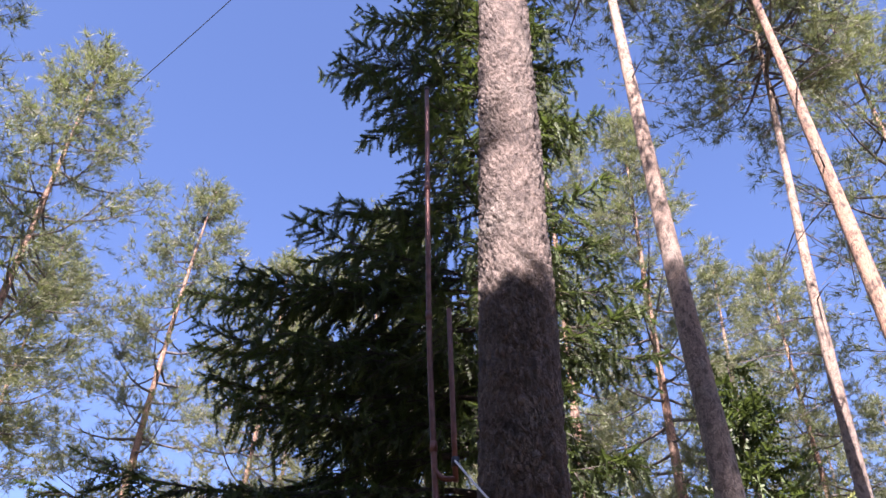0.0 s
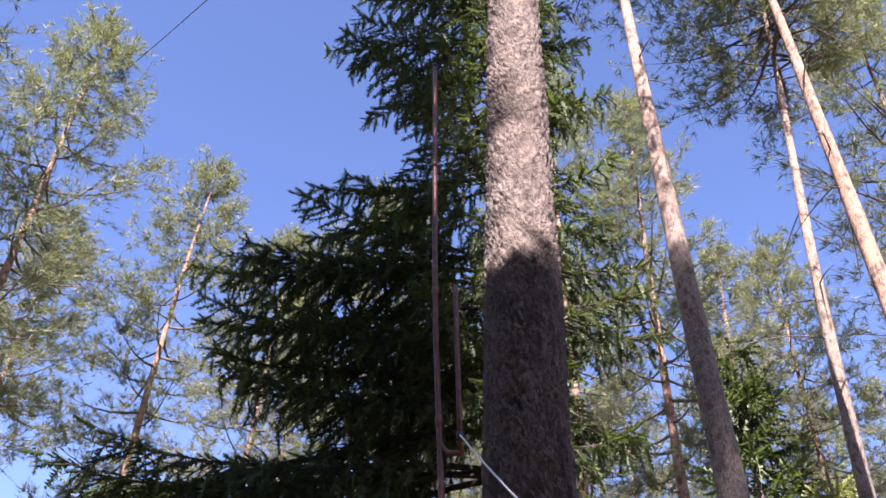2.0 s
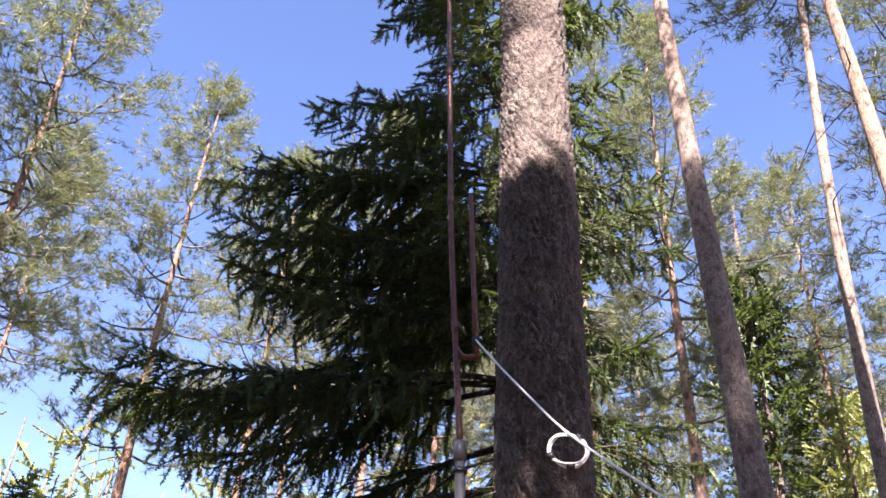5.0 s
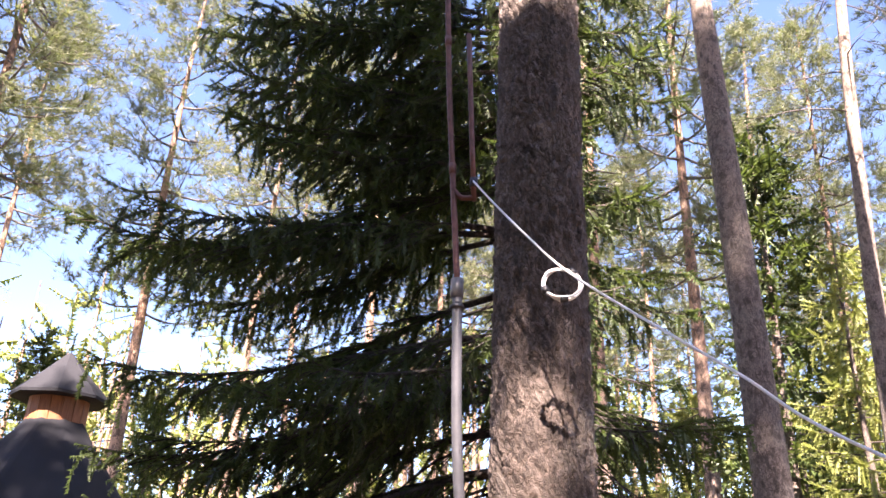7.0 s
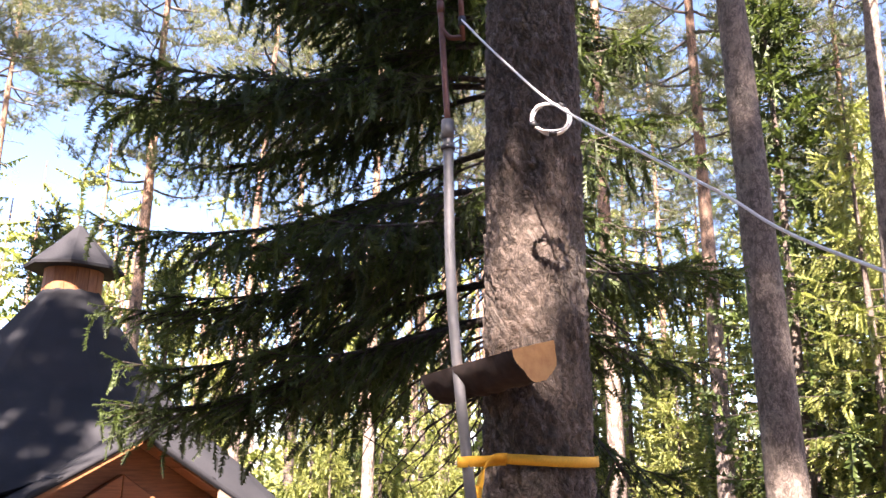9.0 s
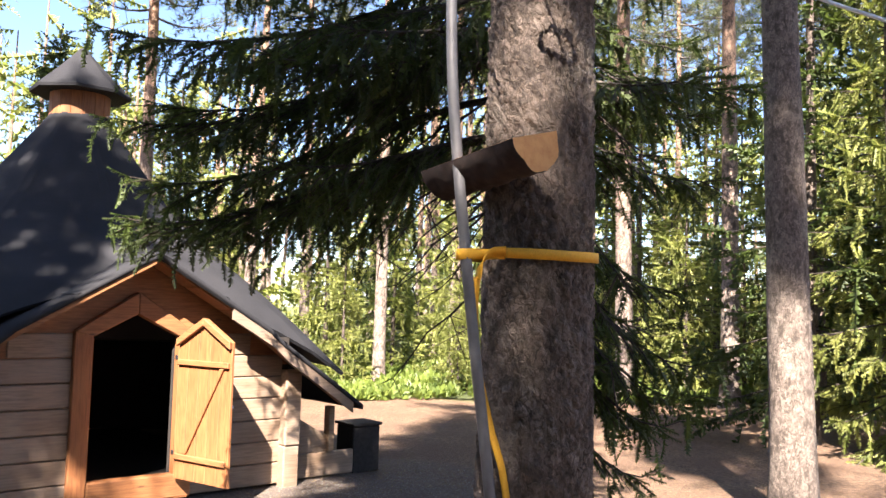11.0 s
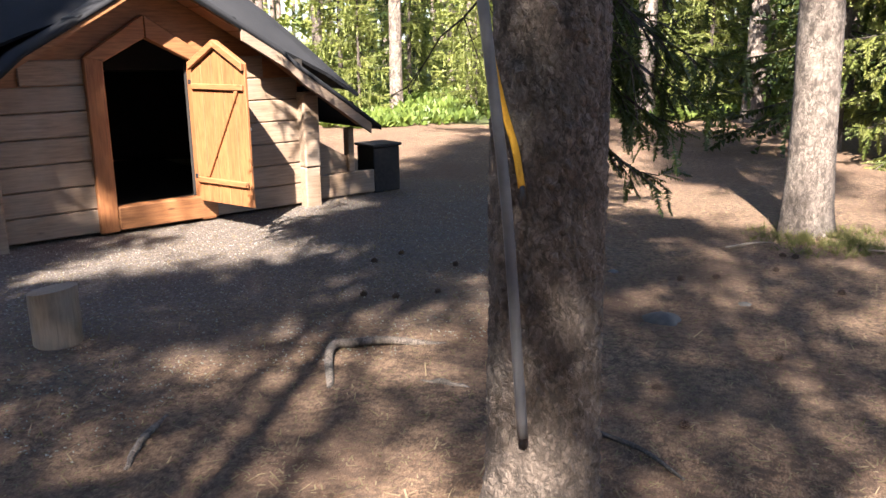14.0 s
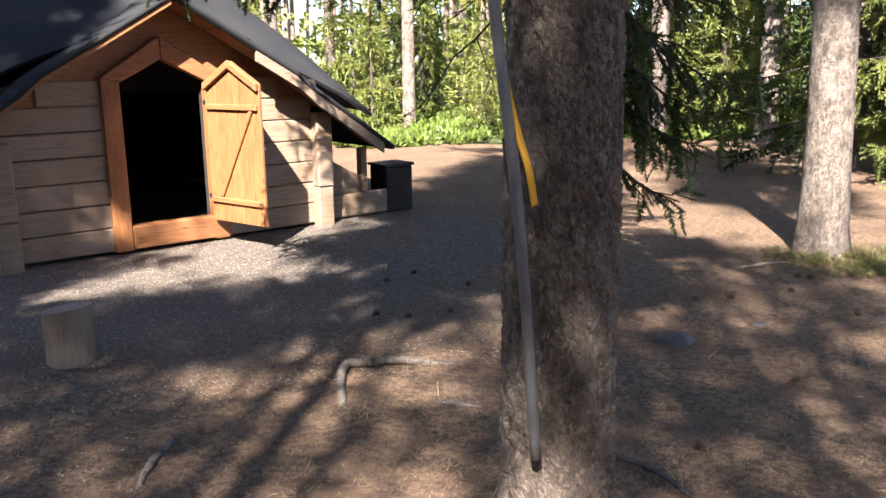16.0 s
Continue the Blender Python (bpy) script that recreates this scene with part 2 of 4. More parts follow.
def prism(points, y0, y1, bevel=0.005):
    """An outline in x and z, made thick from y0 to y1."""
    bm = bmesh.new()
    a = [bm.verts.new((x, y0, z)) for x, z in points]
    b = [bm.verts.new((x, y1, z)) for x, z in points]
    bm.faces.new(a)
    bm.faces.new(b[::-1])
    for i in range(len(a)):
        j = (i + 1) % len(a)
        bm.faces.new((a[j], a[i], b[i], b[j]))
    bmesh.ops.recalc_face_normals(bm, faces=bm.faces)
    if bevel:
        bmesh.ops.bevel(bm, geom=bm.edges[:], offset=bevel, segments=1, affect="EDGES")
    return bm


def tube(points, radii, sides=8, close=True):
    """Arrays of points and triangles of a tube along a line of points."""
    P = np.asarray(points, float)
    R = np.broadcast_to(np.asarray(radii, float), (len(P),))
    D = np.gradient(P, axis=0)
    D /= np.linalg.norm(D, axis=1)[:, None] + 1e-9
    ref = np.where(np.abs(D[:, 2:3]) > 0.9, [[1.0, 0, 0]], [[0, 0, 1.0]])
    ref = ref if len(set(map(tuple, ref.tolist()))) == 1 else np.repeat([[0.31, 0.83, 0.46]], len(P), 0)
    A = np.cross(D, ref)
    A /= np.linalg.norm(A, axis=1)[:, None] + 1e-9
    B = np.cross(D, A)
    t = np.linspace(0, 2 * np.pi, sides, endpoint=False)
    V = P[:, None] + R[:, None, None] * (np.cos(t)[None, :, None] * A[:, None] + np.sin(t)[None, :, None] * B[:, None])
    i, k = np.meshgrid(np.arange(len(P) - 1), np.arange(sides), indexing="ij")
    a, b = i * sides + k, i * sides + (k + 1) % sides
    T = np.concatenate([np.stack([a, a + sides, b], -1).reshape(-1, 3), np.stack([b, a + sides, b + sides], -1).reshape(-1, 3)])
    V = V.reshape(-1, 3)
    if close:
        n = len(V)
        V = np.concatenate([V, P[:1], P[-1:]])
        k = np.arange(sides)
        T = np.concatenate([T, np.stack([np.full(sides, n), k, (k + 1) % sides], -1),
                            np.stack([np.full(sides, n + 1), n - sides + (k + 1) % sides, n - sides + k], -1)])
    return V, T


def joined(pieces):
    Vs, Ts, n = [], [], 0
    for V, T in pieces:
        Vs.append(V)
        Ts.append(T + n)
        n += len(V)
    return np.concatenate(Vs), np.concatenate(Ts)


def scatter(template, origins, axes, sides, lengths, widths=None):
    """Copies of a small template, laid from each origin along its axis."""
    V, T = template
    O, X, S = np.asarray(origins, float), np.asarray(axes, float), np.asarray(sides, float)
    X = X / (np.linalg.norm(X, axis=1)[:, None] + 1e-9)
    Y = S - (S * X).sum(1)[:, None] * X
    Y /= np.linalg.norm(Y, axis=1)[:, None] + 1e-9
    Z = np.cross(X, Y)
    L = np.asarray(lengths, float)[:, None, None]
    W = L if widths is None else np.asarray(widths, float)[:, None, None]
    out = O[:, None] + L * V[None, :, 0:1] * X[:, None] + W * (V[None, :, 1:2] * Y[:, None] + V[None, :, 2:3] * Z[:, None])
    T2 = T[None] + (np.arange(len(O)) * len(V))[:, None, None]
    return out.reshape(-1, 3), T2.reshape(-1, 3)


def feather(n=9, rng=np.random.default_rng(3)):
    """A spruce spray, 1 long: an axis with a fringe of needles to both sides and upwards."""
    ax = np.stack([np.linspace(0, 1, n + 1), 0 * np.linspace(0, 1, n + 1), -0.12 * np.linspace(0, 1, n + 1) ** 2], 1)
    V, T = list(ax), []
    for i in range(n):
        taper = 0.2 * (1 - 0.55 * (i / n) ** 2)
        for side, lift in ((1, 0.05), (-1, 0.05), (rng.choice([-0.3, 0.3]), 0.75)):
            tip = ax[i] + (0.08 + 0.13 * rng.random(), side * taper * (0.45 + 0.95 * rng.random()), lift * taper * (0.5 + 1.2 * rng.random()))
            V.append(tip)
            T.append((i, i + 1, len(V) - 1))
    V.append(ax[-1] + (0.14, 0, -0.02))
    T.append((n - 1, n, len(V) - 1))
    return np.array(V), np.array(T)


def tuft(n=12, rng=np.random.default_rng(5)):
    """A brush of pine needles, 1 long, opened forwards."""
    V, T = [], []
    for i in range(n):
        a, o = 2 * np.pi * (i * 0.618 + 0.1 * rng.random()), 0.35 + 0.75 * rng.random()
        root = np.array([0.35 * i / n, 0, 0])
        d = np.array([math.cos(o), math.sin(o) * math.cos(a), math.sin(o) * math.sin(a)])
        s = np.cross(d, rng.normal(size=3))
        s *= 0.03 / np.linalg.norm(s)
        V += [root + s, root - s, root + d * (0.6 + 0.4 * rng.random())]
        T.append((3 * i, 3 * i + 1, 3 * i + 2))
    T = [(0, 1, 2)] + [(3 * i, 3 * i + 1, 3 * i + 2) for i in range(1, n)]
    return np.array(V), np.array(T)


FEATHER, TUFT = feather(), tuft()
COARSE = feather(6, np.random.default_rng(8))


# ---------------------------------------------------------------- trees
def trunk_mesh(name, h, r0, r1, lean=(0, 0), flare=0.35, sides=24, steps=60, rough=0.05, seed=0, crook=0.0, top=None):
    """A tapered trunk with root flare, crooks and flaky relief."""
    z = np.linspace(0, 1, steps + 1) ** 1.15 * h
    u = z / h
    cx = lean[0] * u + crook * np.sin(u * 5.1 + seed) * u
    cy = lean[1] * u + crook * np.cos(u * 4.3 + 2 * seed) * u
    r = r0 + (r1 - r0) * u ** 0.9 + flare * r0 * np.exp(-z / 0.22)
    t = np.linspace(0, 2 * np.pi, sides, endpoint=False)
    V = np.zeros((steps + 1, sides, 3))
    for i in range(steps + 1):
        for k in range(sides):
            p = Vector((math.cos(t[k]) * r0 * 9 + seed * 7, math.sin(t[k]) * r0 * 9, z[i] * 3.2))
            rr = r[i] * (1 + rough * (noise.noise(p) + 0.6 * noise.noise(p * 3.1)) + (0.25 * math.exp(-z[i] / 0.2) * flare * math.sin(5 * t[k] + seed)))
            V[i, k] = (cx[i] + rr * math.cos(t[k]), cy[i] + rr * math.sin(t[k]), z[i])
    V[0, :, 2] = -0.12
    i, k = np.meshgrid(np.arange(steps), np.arange(sides), indexing="ij")
    a, b = i * sides + k, i * sides + (k + 1) % sides
    T = np.concatenate([np.stack([a, b, a + sides], -1).reshape(-1, 3), np.stack([b, b + sides, a + sides], -1).reshape(-1, 3)])
    return raw_mesh(name, V.reshape(-1, 3), T), lambda zz: np.array([np.interp(zz, z, cx), np.interp(zz, z, cy), zz])


def pine(name, h, r, crown, spread, seed, lean=(0, 0), material=None, dead=8, tufts=1.0, size=0.225, bend=0.12):
    """A Scots pine at the origin: trunk, limbs, an airy crown, some dead snags below it. Returns the meshes."""
    rng = np.random.default_rng(seed)
    tm, centre = trunk_mesh("trunk", h, r, 0.02, lean, 0.25, 18, 46, 0.06, seed, bend)
    limbs, O, X = [], [], []
    count = int(36 + 22 * (h - crown) / 8)
    for i in range(count):
        u = (i + rng.random()) / count
        z = crown + (h - crown) * u
        a = i * 2.4 + rng.normal() * 0.4
        L = spread * (0.35 + 0.65 * math.sin(min(1.0, u * 1.5 + 0.25) * math.pi / 2)) * (1.05 - u ** 2.2) * (0.6 + 0.6 * rng.random())
        rise = 0.15 + 0.7 * u + 0.25 * rng.normal()
        s = np.linspace(0, 1, 6)
        out = np.array([math.cos(a), math.sin(a), 0])
        side = np.array([-out[1], out[0], 0])
        line = centre(z) + L * (s[:, None] * out + (rise * 0.45 * s ** 1.7 - 0.12 * np.sin(s * 3))[:, None] * np.array([0, 0, 1]) + (0.12 * rng.normal() * s ** 2)[:, None] * side)
        limbs.append(tube(line, np.linspace(0.012 + 0.014 * L, 0.004, 6), 4, False))
        for s0 in np.linspace(0.35, 1.0, 5):
            p = np.array([np.interp(s0, s, line[:, q]) for q in range(3)])
            for w in range(2):
                d = out * (0.6 + 0.4 * rng.random()) + side * rng.normal() * 0.9 + np.array([0, 0, 0.35 + 0.4 * rng.normal()])
                l2 = (0.25 + 0.4 * rng.random()) * (0.5 + 0.35 * L)
                q = p + d * l2
                limbs.append(tube([p, q], [0.008, 0.003], 3, False))
                for e in range(int(5.6 * tufts + 0.5)):
                    O.append(p + d * l2 * (0.35 + 0.7 * rng.random()) + rng.normal(size=3) * 0.085)
                    X.append(d + rng.normal(size=3) * 0.65 + (0, 0, 0.35))
    for i in range(dead):
        z = crown * (0.55 + 0.5 * rng.random())
        a = rng.random() * 6.28
        L = 0.4 + 1.1 * rng.random()
        out = np.array([math.cos(a), math.sin(a), 0])
        s = np.linspace(0, 1, 5)
        line = centre(z) + L * (s[:, None] * out) + np.array([0, 0, 1]) * (-0.25 * L * s ** 2 + 0.1 * rng.normal() * s)[:, None]
        limbs.append(tube(line, np.linspace(0.014, 0.004, 5), 4, False))
        for w in range(2):
            p = line[2 + w]
            limbs.append(tube([p, p + L * (0.3 * rng.normal(size=3) + 0.2 * out - (0, 0, 0.1))], [0.006, 0.003], 3, False))
    O, X = np.array(O), np.array(X)
    cr = scatter(TUFT, O, X, rng.normal(size=X.shape), size * (0.7 + 0.6 * rng.random(len(O))))
    return [("trunk", tm, material or PINE_BARK), ("branchwork", raw_mesh("branchwork", *joined(limbs)), DEAD_WOOD), ("crown", raw_mesh("crown", *cr), PINE_GREEN)]


def spruce(h, r, low, spread, seed, step=0.33, spray=0.2, template=None, density=1.0, skip=None, material=None, power=0.8, hang=1.0, droop=None, dead=0, reach=None, extra=()):
    """A Norway spruce at the origin: trunk, whorls of drooping boughs, hanging sprays of needles. Returns the meshes."""
    rng = np.random.default_rng(seed)
    tm, centre = trunk_mesh("trunk", h, r, 0.012, (0, 0), 0.2, 14, 40, 0.05, seed, 0.03)
    limbs, O, X, S, Ls = [], [], [], [], []

    def bough(a, z, L):
        """One bough at an angle and a height, with its side twigs and sprays."""
        u = max(0.0, (z - low) / (h - low))
        zz = z + 0.12 * rng.normal()
        out = np.array([math.cos(a), math.sin(a), 0])
        side = np.array([-out[1], out[0], 0])
        m = 9
        s = np.linspace(0, 1, m)
        sag = (0.5 * (1 - u) + 0.05) * L * (droop(a, z) if droop else 1.0)
        line = centre(zz) + L * s[:, None] * out + (side * 0.1 * L * rng.normal())[None] * (s ** 2)[:, None]
        line[:, 2] += 0.22 * u * L * s - sag * (s ** 1.4) * 0.75 + sag * 0.38 * s ** 4
        limbs.append(tube(line, np.linspace(0.007 + 0.007 * L, 0.002, m), 4, False))
        d0 = np.gradient(line, axis=0)
        stations = max(3, int(L / (spray * 0.42) * density))
        for q in range(stations):
            sv = 0.12 + 0.88 * (q + rng.random()) / stations
            p = np.array([np.interp(sv, s, line[:, e]) for e in range(3)])
            d = np.array([np.interp(sv, s, d0[:, e]) for e in range(3)])
            d /= np.linalg.norm(d)
            for sg in (1, -1):
                l2 = (0.36 * L * (1 - sv) ** 0.8 + 0.55 * spray) * (0.6 + 0.6 * rng.random())
                w = d * 0.75 + sg * side * (0.8 + 0.3 * rng.normal()) + (0, 0, -0.18 - 0.3 * rng.random())
                w /= np.linalg.norm(w)
                cnt = max(1, int(round(l2 / spray * 1.25)))
                if l2 > 1.3 * spray and spray < 0.3:
                    limbs.append(tube([p, p + w * l2 * 0.6 + (0, 0, -0.03 * l2), p + w * l2 + (0, 0, -0.16 * l2)], [0.005, 0.004, 0.002], 3, False))
                for e in range(cnt):
                    f = e / max(1, cnt)
                    o = p + w * l2 * f + (0, 0, -0.16 * l2 * f * f)
                    O.append(o)
                    X.append(w + (0, 0, -0.3 * f) + rng.normal(size=3) * 0.16)
                    S.append(np.cross(w, (0, 0, 1.0)) + rng.normal(size=3) * 0.35)
                    Ls.append(spray * (0.75 + 0.5 * rng.random()))
                    if rng.random() < 0.62 * hang:
                        O.append(o + w * 0.05)
                        X.append(w * 0.3 + rng.normal(size=3) * 0.28 + (0, 0, -1.0))
                        S.append(rng.normal(size=3))
                        Ls.append(spray * (0.7 + 0.8 * rng.random()))
                        for e2 in range(int(2.6 * rng.random() * hang)):
                            O.append(O[-1] + (X[-1] / np.linalg.norm(X[-1])) * Ls[-1] * 0.85)
                            X.append(rng.normal(size=3) * 0.2 + (0, 0, -1.0))
                            S.append(rng.normal(size=3))
                            Ls.append(spray * (0.7 + 0.6 * rng.random()))
        O.append(line[-1] - d0[-1])
        X.append(d0[-1] + (0, 0, 0.02))
        S.append(side)
        Ls.append(spray * 1.2)

    z, turn = low, rng.random() * 6
    while z < h - 0.25:
        u = (z - low) / (h - low)
        n = 4 + int(rng.random() * 3)
        for k in range(n):
            a = turn + 2 * np.pi * (k + 0.35 * rng.normal()) / n
            L = spread * (1 - u) ** power * (0.62 + 0.55 * rng.random()) + 0.12
            if reach:
                L = reach(a, z) * (0.8 + 0.28 * rng.random())
            if skip:
                L *= skip(a, z)
            if L < 0.1:
                continue
            bough(a, z, L)
        turn += 0.9 + rng.random()
        z += step * (0.75 + 0.5 * rng.random()) * (1 - 0.35 * u)
    for a, z, L in extra:
        bough(math.radians(a), z, L)
    for k in range(dead):
        a, zz, L = 6.283 * rng.random(), 1.9 + 1.9 * rng.random(), 0.3 + 0.55 * rng.random()
        out, s = np.array([math.cos(a), math.sin(a), 0]), np.linspace(0, 1, 7)
        line = centre(zz) + L * s[:, None] * out + np.array([0, 0, 1]) * (-0.75 * L * s ** 1.5)[:, None] + rng.normal(size=(7, 3)) * 0.012
        limbs.append(tube(line, np.linspace(0.01, 0.003, 7), 4, False))
        for w in range(7):
            p = line[1 + int(5.9 * rng.random())]
            limbs.append(tube([p, p + L * (0.16 * rng.normal(size=3) + 0.12 * out - (0, 0, 0.22))], [0.004, 0.002], 3, False))
    O.append(centre(h - 0.3)), X.append((0, 0, 1)), S.append((1, 0, 0)), Ls.append(0.45)
    cr = scatter(template or FEATHER, O, X, S, Ls)
    return [("trunk", tm, SPRUCE_TRUNK), ("branchwork", raw_mesh("branchwork", *joined(limbs)), TWIG), ("crown", raw_mesh("crown", *cr), material or SPRUCE_DARK)]


def plant(name, pieces, m, label, category="tree", group=""):
    ob = thing(name, m, label, category, group)
    for nm, me, mat in pieces:
        piece = part(nm, me, mat, ob, smooth=nm != "crown")
        if nm == "branchwork":
            piece["kind"] = "stuff"
    return ob


# ---------------------------------------------------------------- ground
def rise(x, y):
    """The lie of the land: nearly level, with soft humps."""
    near = min(1.0, math.hypot(x + 4, y - 6.5) / 6.0)
    return 0.05 * noise.noise(Vector((x * 0.45, y * 0.45, 0))) * near + 0.018 * noise.noise(Vector((x * 1.9, y * 1.9, 3))) * near


def ground_sheet():
    e = np.concatenate([np.linspace(0, 13, 92), 13 * 1.16 ** np.arange(1, 36)])
    ax = np.concatenate([-e[:0:-1], e])
    xs, ys = ax - 1.5, ax + 6.0
    n = len(ax)
    V = np.array([(x, y, rise(x, y) if abs(x) < 60 and abs(y) < 70 else 0) for y in ys for x in xs])
    i, k = np.meshgrid(np.arange(n - 1), np.arange(n - 1), indexing="ij")
    a = i * n + k
    T = np.concatenate([np.stack([a, a + 1, a + n], -1).reshape(-1, 3), np.stack([a + 1, a + n + 1, a + n], -1).reshape(-1, 3)])
    return raw_mesh("ground", V, T)


tagged(part("ground", ground_sheet(), FLOOR_MAT, smooth=True), "brown needle litter and grey gravel on trodden forest ground", "ground", kind="structure")


# ---------------------------------------------------------------- the tree with the antenna
TX, TY = -0.365, 2.745


def scaly_trunk():
    """The near trunk, with every flake of bark as relief."""
    sides, h = 160, 7.0
    z = np.concatenate([np.linspace(-0.15, 5.6, 560), np.linspace(5.61, h, 100), np.linspace(h + 0.05, 15.5, 60)])
    V = np.zeros((len(z), sides, 3))
    for i, zz in enumerate(z):
        r = 0.188 - 0.0075 * max(zz, 0) + 0.035 * math.exp(-max(zz, 0) / 0.1)
        if zz > 7:
            r = max(0.02, 0.1355 - (zz - 7) * 0.0135)
        for k in range(sides):
            t = 2 * math.pi * k / sides
            p = Vector((math.cos(t) * 0.19, math.sin(t) * 0.19, zz * 0.5))
            w = p + noise.noise_vector(p * 16) * 0.022
            d, pts = noise.voronoi(Vector((w.x, w.y, w.z * 1.15)) * 44.0)
            lift = noise.cell(pts[0] * 9.1) * 0.5
            curl = 0.45 * (w.z * 1.15 * 44.0 - pts[0].z)
            gap = max(0.0, 1 - (d[1] - d[0]) * 5.0)
            broad = noise.noise(Vector((p.x * 9, p.y * 9, zz * 2.2)))
            relief = 0.0115 * (lift + curl) - 0.010 * gap + 0.006 * broad + 0.0016 * noise.noise(p * 90)
            V[i, k] = ((r + relief) * math.cos(t), (r + relief) * math.sin(t), zz)
    n = len(z)
    i, k = np.meshgrid(np.arange(n - 1), np.arange(sides), indexing="ij")
    a, b = i * sides + k, i * sides + (k + 1) % sides
    T = np.concatenate([np.stack([a, b, a + sides], -1).reshape(-1, 3), np.stack([b, b + sides, a + sides], -1).reshape(-1, 3)])
    return raw_mesh("trunk", V.reshape(-1, 3), T)


host = thing("pine_tree", pose(TX, TY, 0), "stout tree with grey-brown flaky bark, holding a strapped antenna mast", "tree")
part("trunk", scaly_trunk(), MAIN_BARK, host)
_p = pine("host", 16.5, 0.12, 10.5, 2.2, 77, dead=0)
tagged(part("branchwork", _p[1][1], PINE_BARK, host), kind="stuff")
part("crown", _p[2][1], PINE_GREEN, host)

# ---------------------------------------------------------------- antenna, mast, cable, strap
MAST = [(-0.385, 2.50, 0.40), (-0.44, 2.495, 1.11), (-0.50, 2.49, 1.60), (-0.54, 2.485, 1.94), (-0.585, 2.48, 2.40), (-0.603, 2.48, 2.96)]


def smooth_line(points, n):
    """A soft curve through points, in n steps."""
    P = np.array(points, float)
    P = np.concatenate([2 * P[:1] - P[1:2], P, 2 * P[-1:] - P[-2:-1]])
    out = []
    for i in range(1, len(P) - 2):
        for t in np.linspace(0, 1, n, endpoint=False):
            a, b, c2, d = P[i - 1:i + 3]
            out.append(0.5 * (2 * b + (c2 - a) * t + (2 * a - 5 * b + 4 * c2 - d) * t * t + (3 * b - a - 3 * c2 + d) * t ** 3))
    return np.array(out + [P[-2]])


mast = thing("mast", pose(0, 0, 0), "grey plastic mast pipe strapped against the tree trunk", "mast")
part("pipe", raw_mesh("pipe", *tube(smooth_line(MAST, 8), 0.0165, 14)), GREY_PIPE, mast, smooth=True)
part("collar", raw_mesh("collar", *tube([(-0.6025, 2.48, 2.90), (-0.6035, 2.48, 2.965)], 0.021, 14)), GREY_PIPE, mast, "grey pipe collar", smooth=True)
part("clamp", raw_mesh("clamp", *tube([(-0.6015, 2.48, 2.862), (-0.602, 2.48, 2.874)], 0.0235, 14)), DARK_METAL, mast, "dark hose clamp")

aerial = thing("antenna", pose(0, 0, 0), "copper tube antenna with one long and one short rod", "antenna")
ROD = [(-0.603, 2.48, 2.95), (-0.632, 2.48, 3.36), (-0.668, 2.48, 3.93), (-0.724, 2.48, 5.30)]
part("long_rod", raw_mesh("long_rod", *tube(smooth_line(ROD, 8), 0.0105, 10)), COPPER, aerial, "long copper tube", smooth=True)
part("short_rod", raw_mesh("short_rod", *tube(smooth_line([(-0.555, 2.48, 3.25), (-0.59, 2.48, 3.95)], 3), 0.0095, 10)), COPPER, aerial, "short copper tube", smooth=True)
part("cross_arm", raw_mesh("cross_arm", *tube(smooth_line([(-0.628, 2.48, 3.30), (-0.60, 2.48, 3.265), (-0.555, 2.48, 3.26)], 5), 0.0095, 10)), COPPER, aerial, smooth=True)
for zc, xc in ((3.38, -0.633), (3.93, -0.668), (4.62, -0.698)):
    part("coupling", raw_mesh("coupling", *tube([(xc + 0.001, 2.48, zc - 0.02), (xc - 0.001, 2.48, zc + 0.02)], 0.013, 10)), COPPER, aerial, smooth=True)
part("end_cap", raw_mesh("end_cap", *tube([(-0.7235, 2.48, 5.285), (-0.7245, 2.48, 5.305)], 0.013, 10)), DARK_METAL, aerial)
part("feed_clamp", raw_mesh("feed_clamp", *tube([(-0.558, 2.48, 3.30), (-0.557, 2.48, 3.335)], 0.0135, 10)), DARK_METAL, aerial, "dark feed clamp")

LINE = [(-0.557, 2.47, 3.32), (-0.47, 2.412, 3.195), (-0.36, 2.34, 3.046), (-0.24, 2.26, 2.893), (-0.06, 2.1, 2.70), (0.17, 1.9, 2.47), (0.39, 1.7, 2.25), (1.1, 1.1, 1.75), (2.2, 0.2, 1.35), (3.4, -0.8, 1.2)]
coax = thing("antenna_cable", pose(0, 0, 0), "white coaxial cable slung from the antenna with a taped coil", "cable")
part("cable", raw_mesh("cable", *tube(smooth_line(LINE, 8), 0.0036, 8)), CABLE, coax, smooth=True)
_coil = []
_rng = np.random.default_rng(2)
for q in range(4):
    _t = np.linspace(0, 2 * np.pi, 40)
    rad = 0.051 + 0.004 * (q % 2)
    off = 0.0045 * (q - 1.5)
    ring = np.stack([-0.243 + rad * np.cos(_t) + 0.25 * off, 2.275 + off + 0.22 * rad * np.cos(_t), 2.848 + 0.86 * rad * np.sin(_t) + 0.003 * np.sin(3 * _t + q)], 1)
    _coil.append(tube(ring, 0.003, 7, False))
coil = part("coil", raw_mesh("coil", *joined(_coil)), CABLE, coax, "white cable coil", smooth=True)
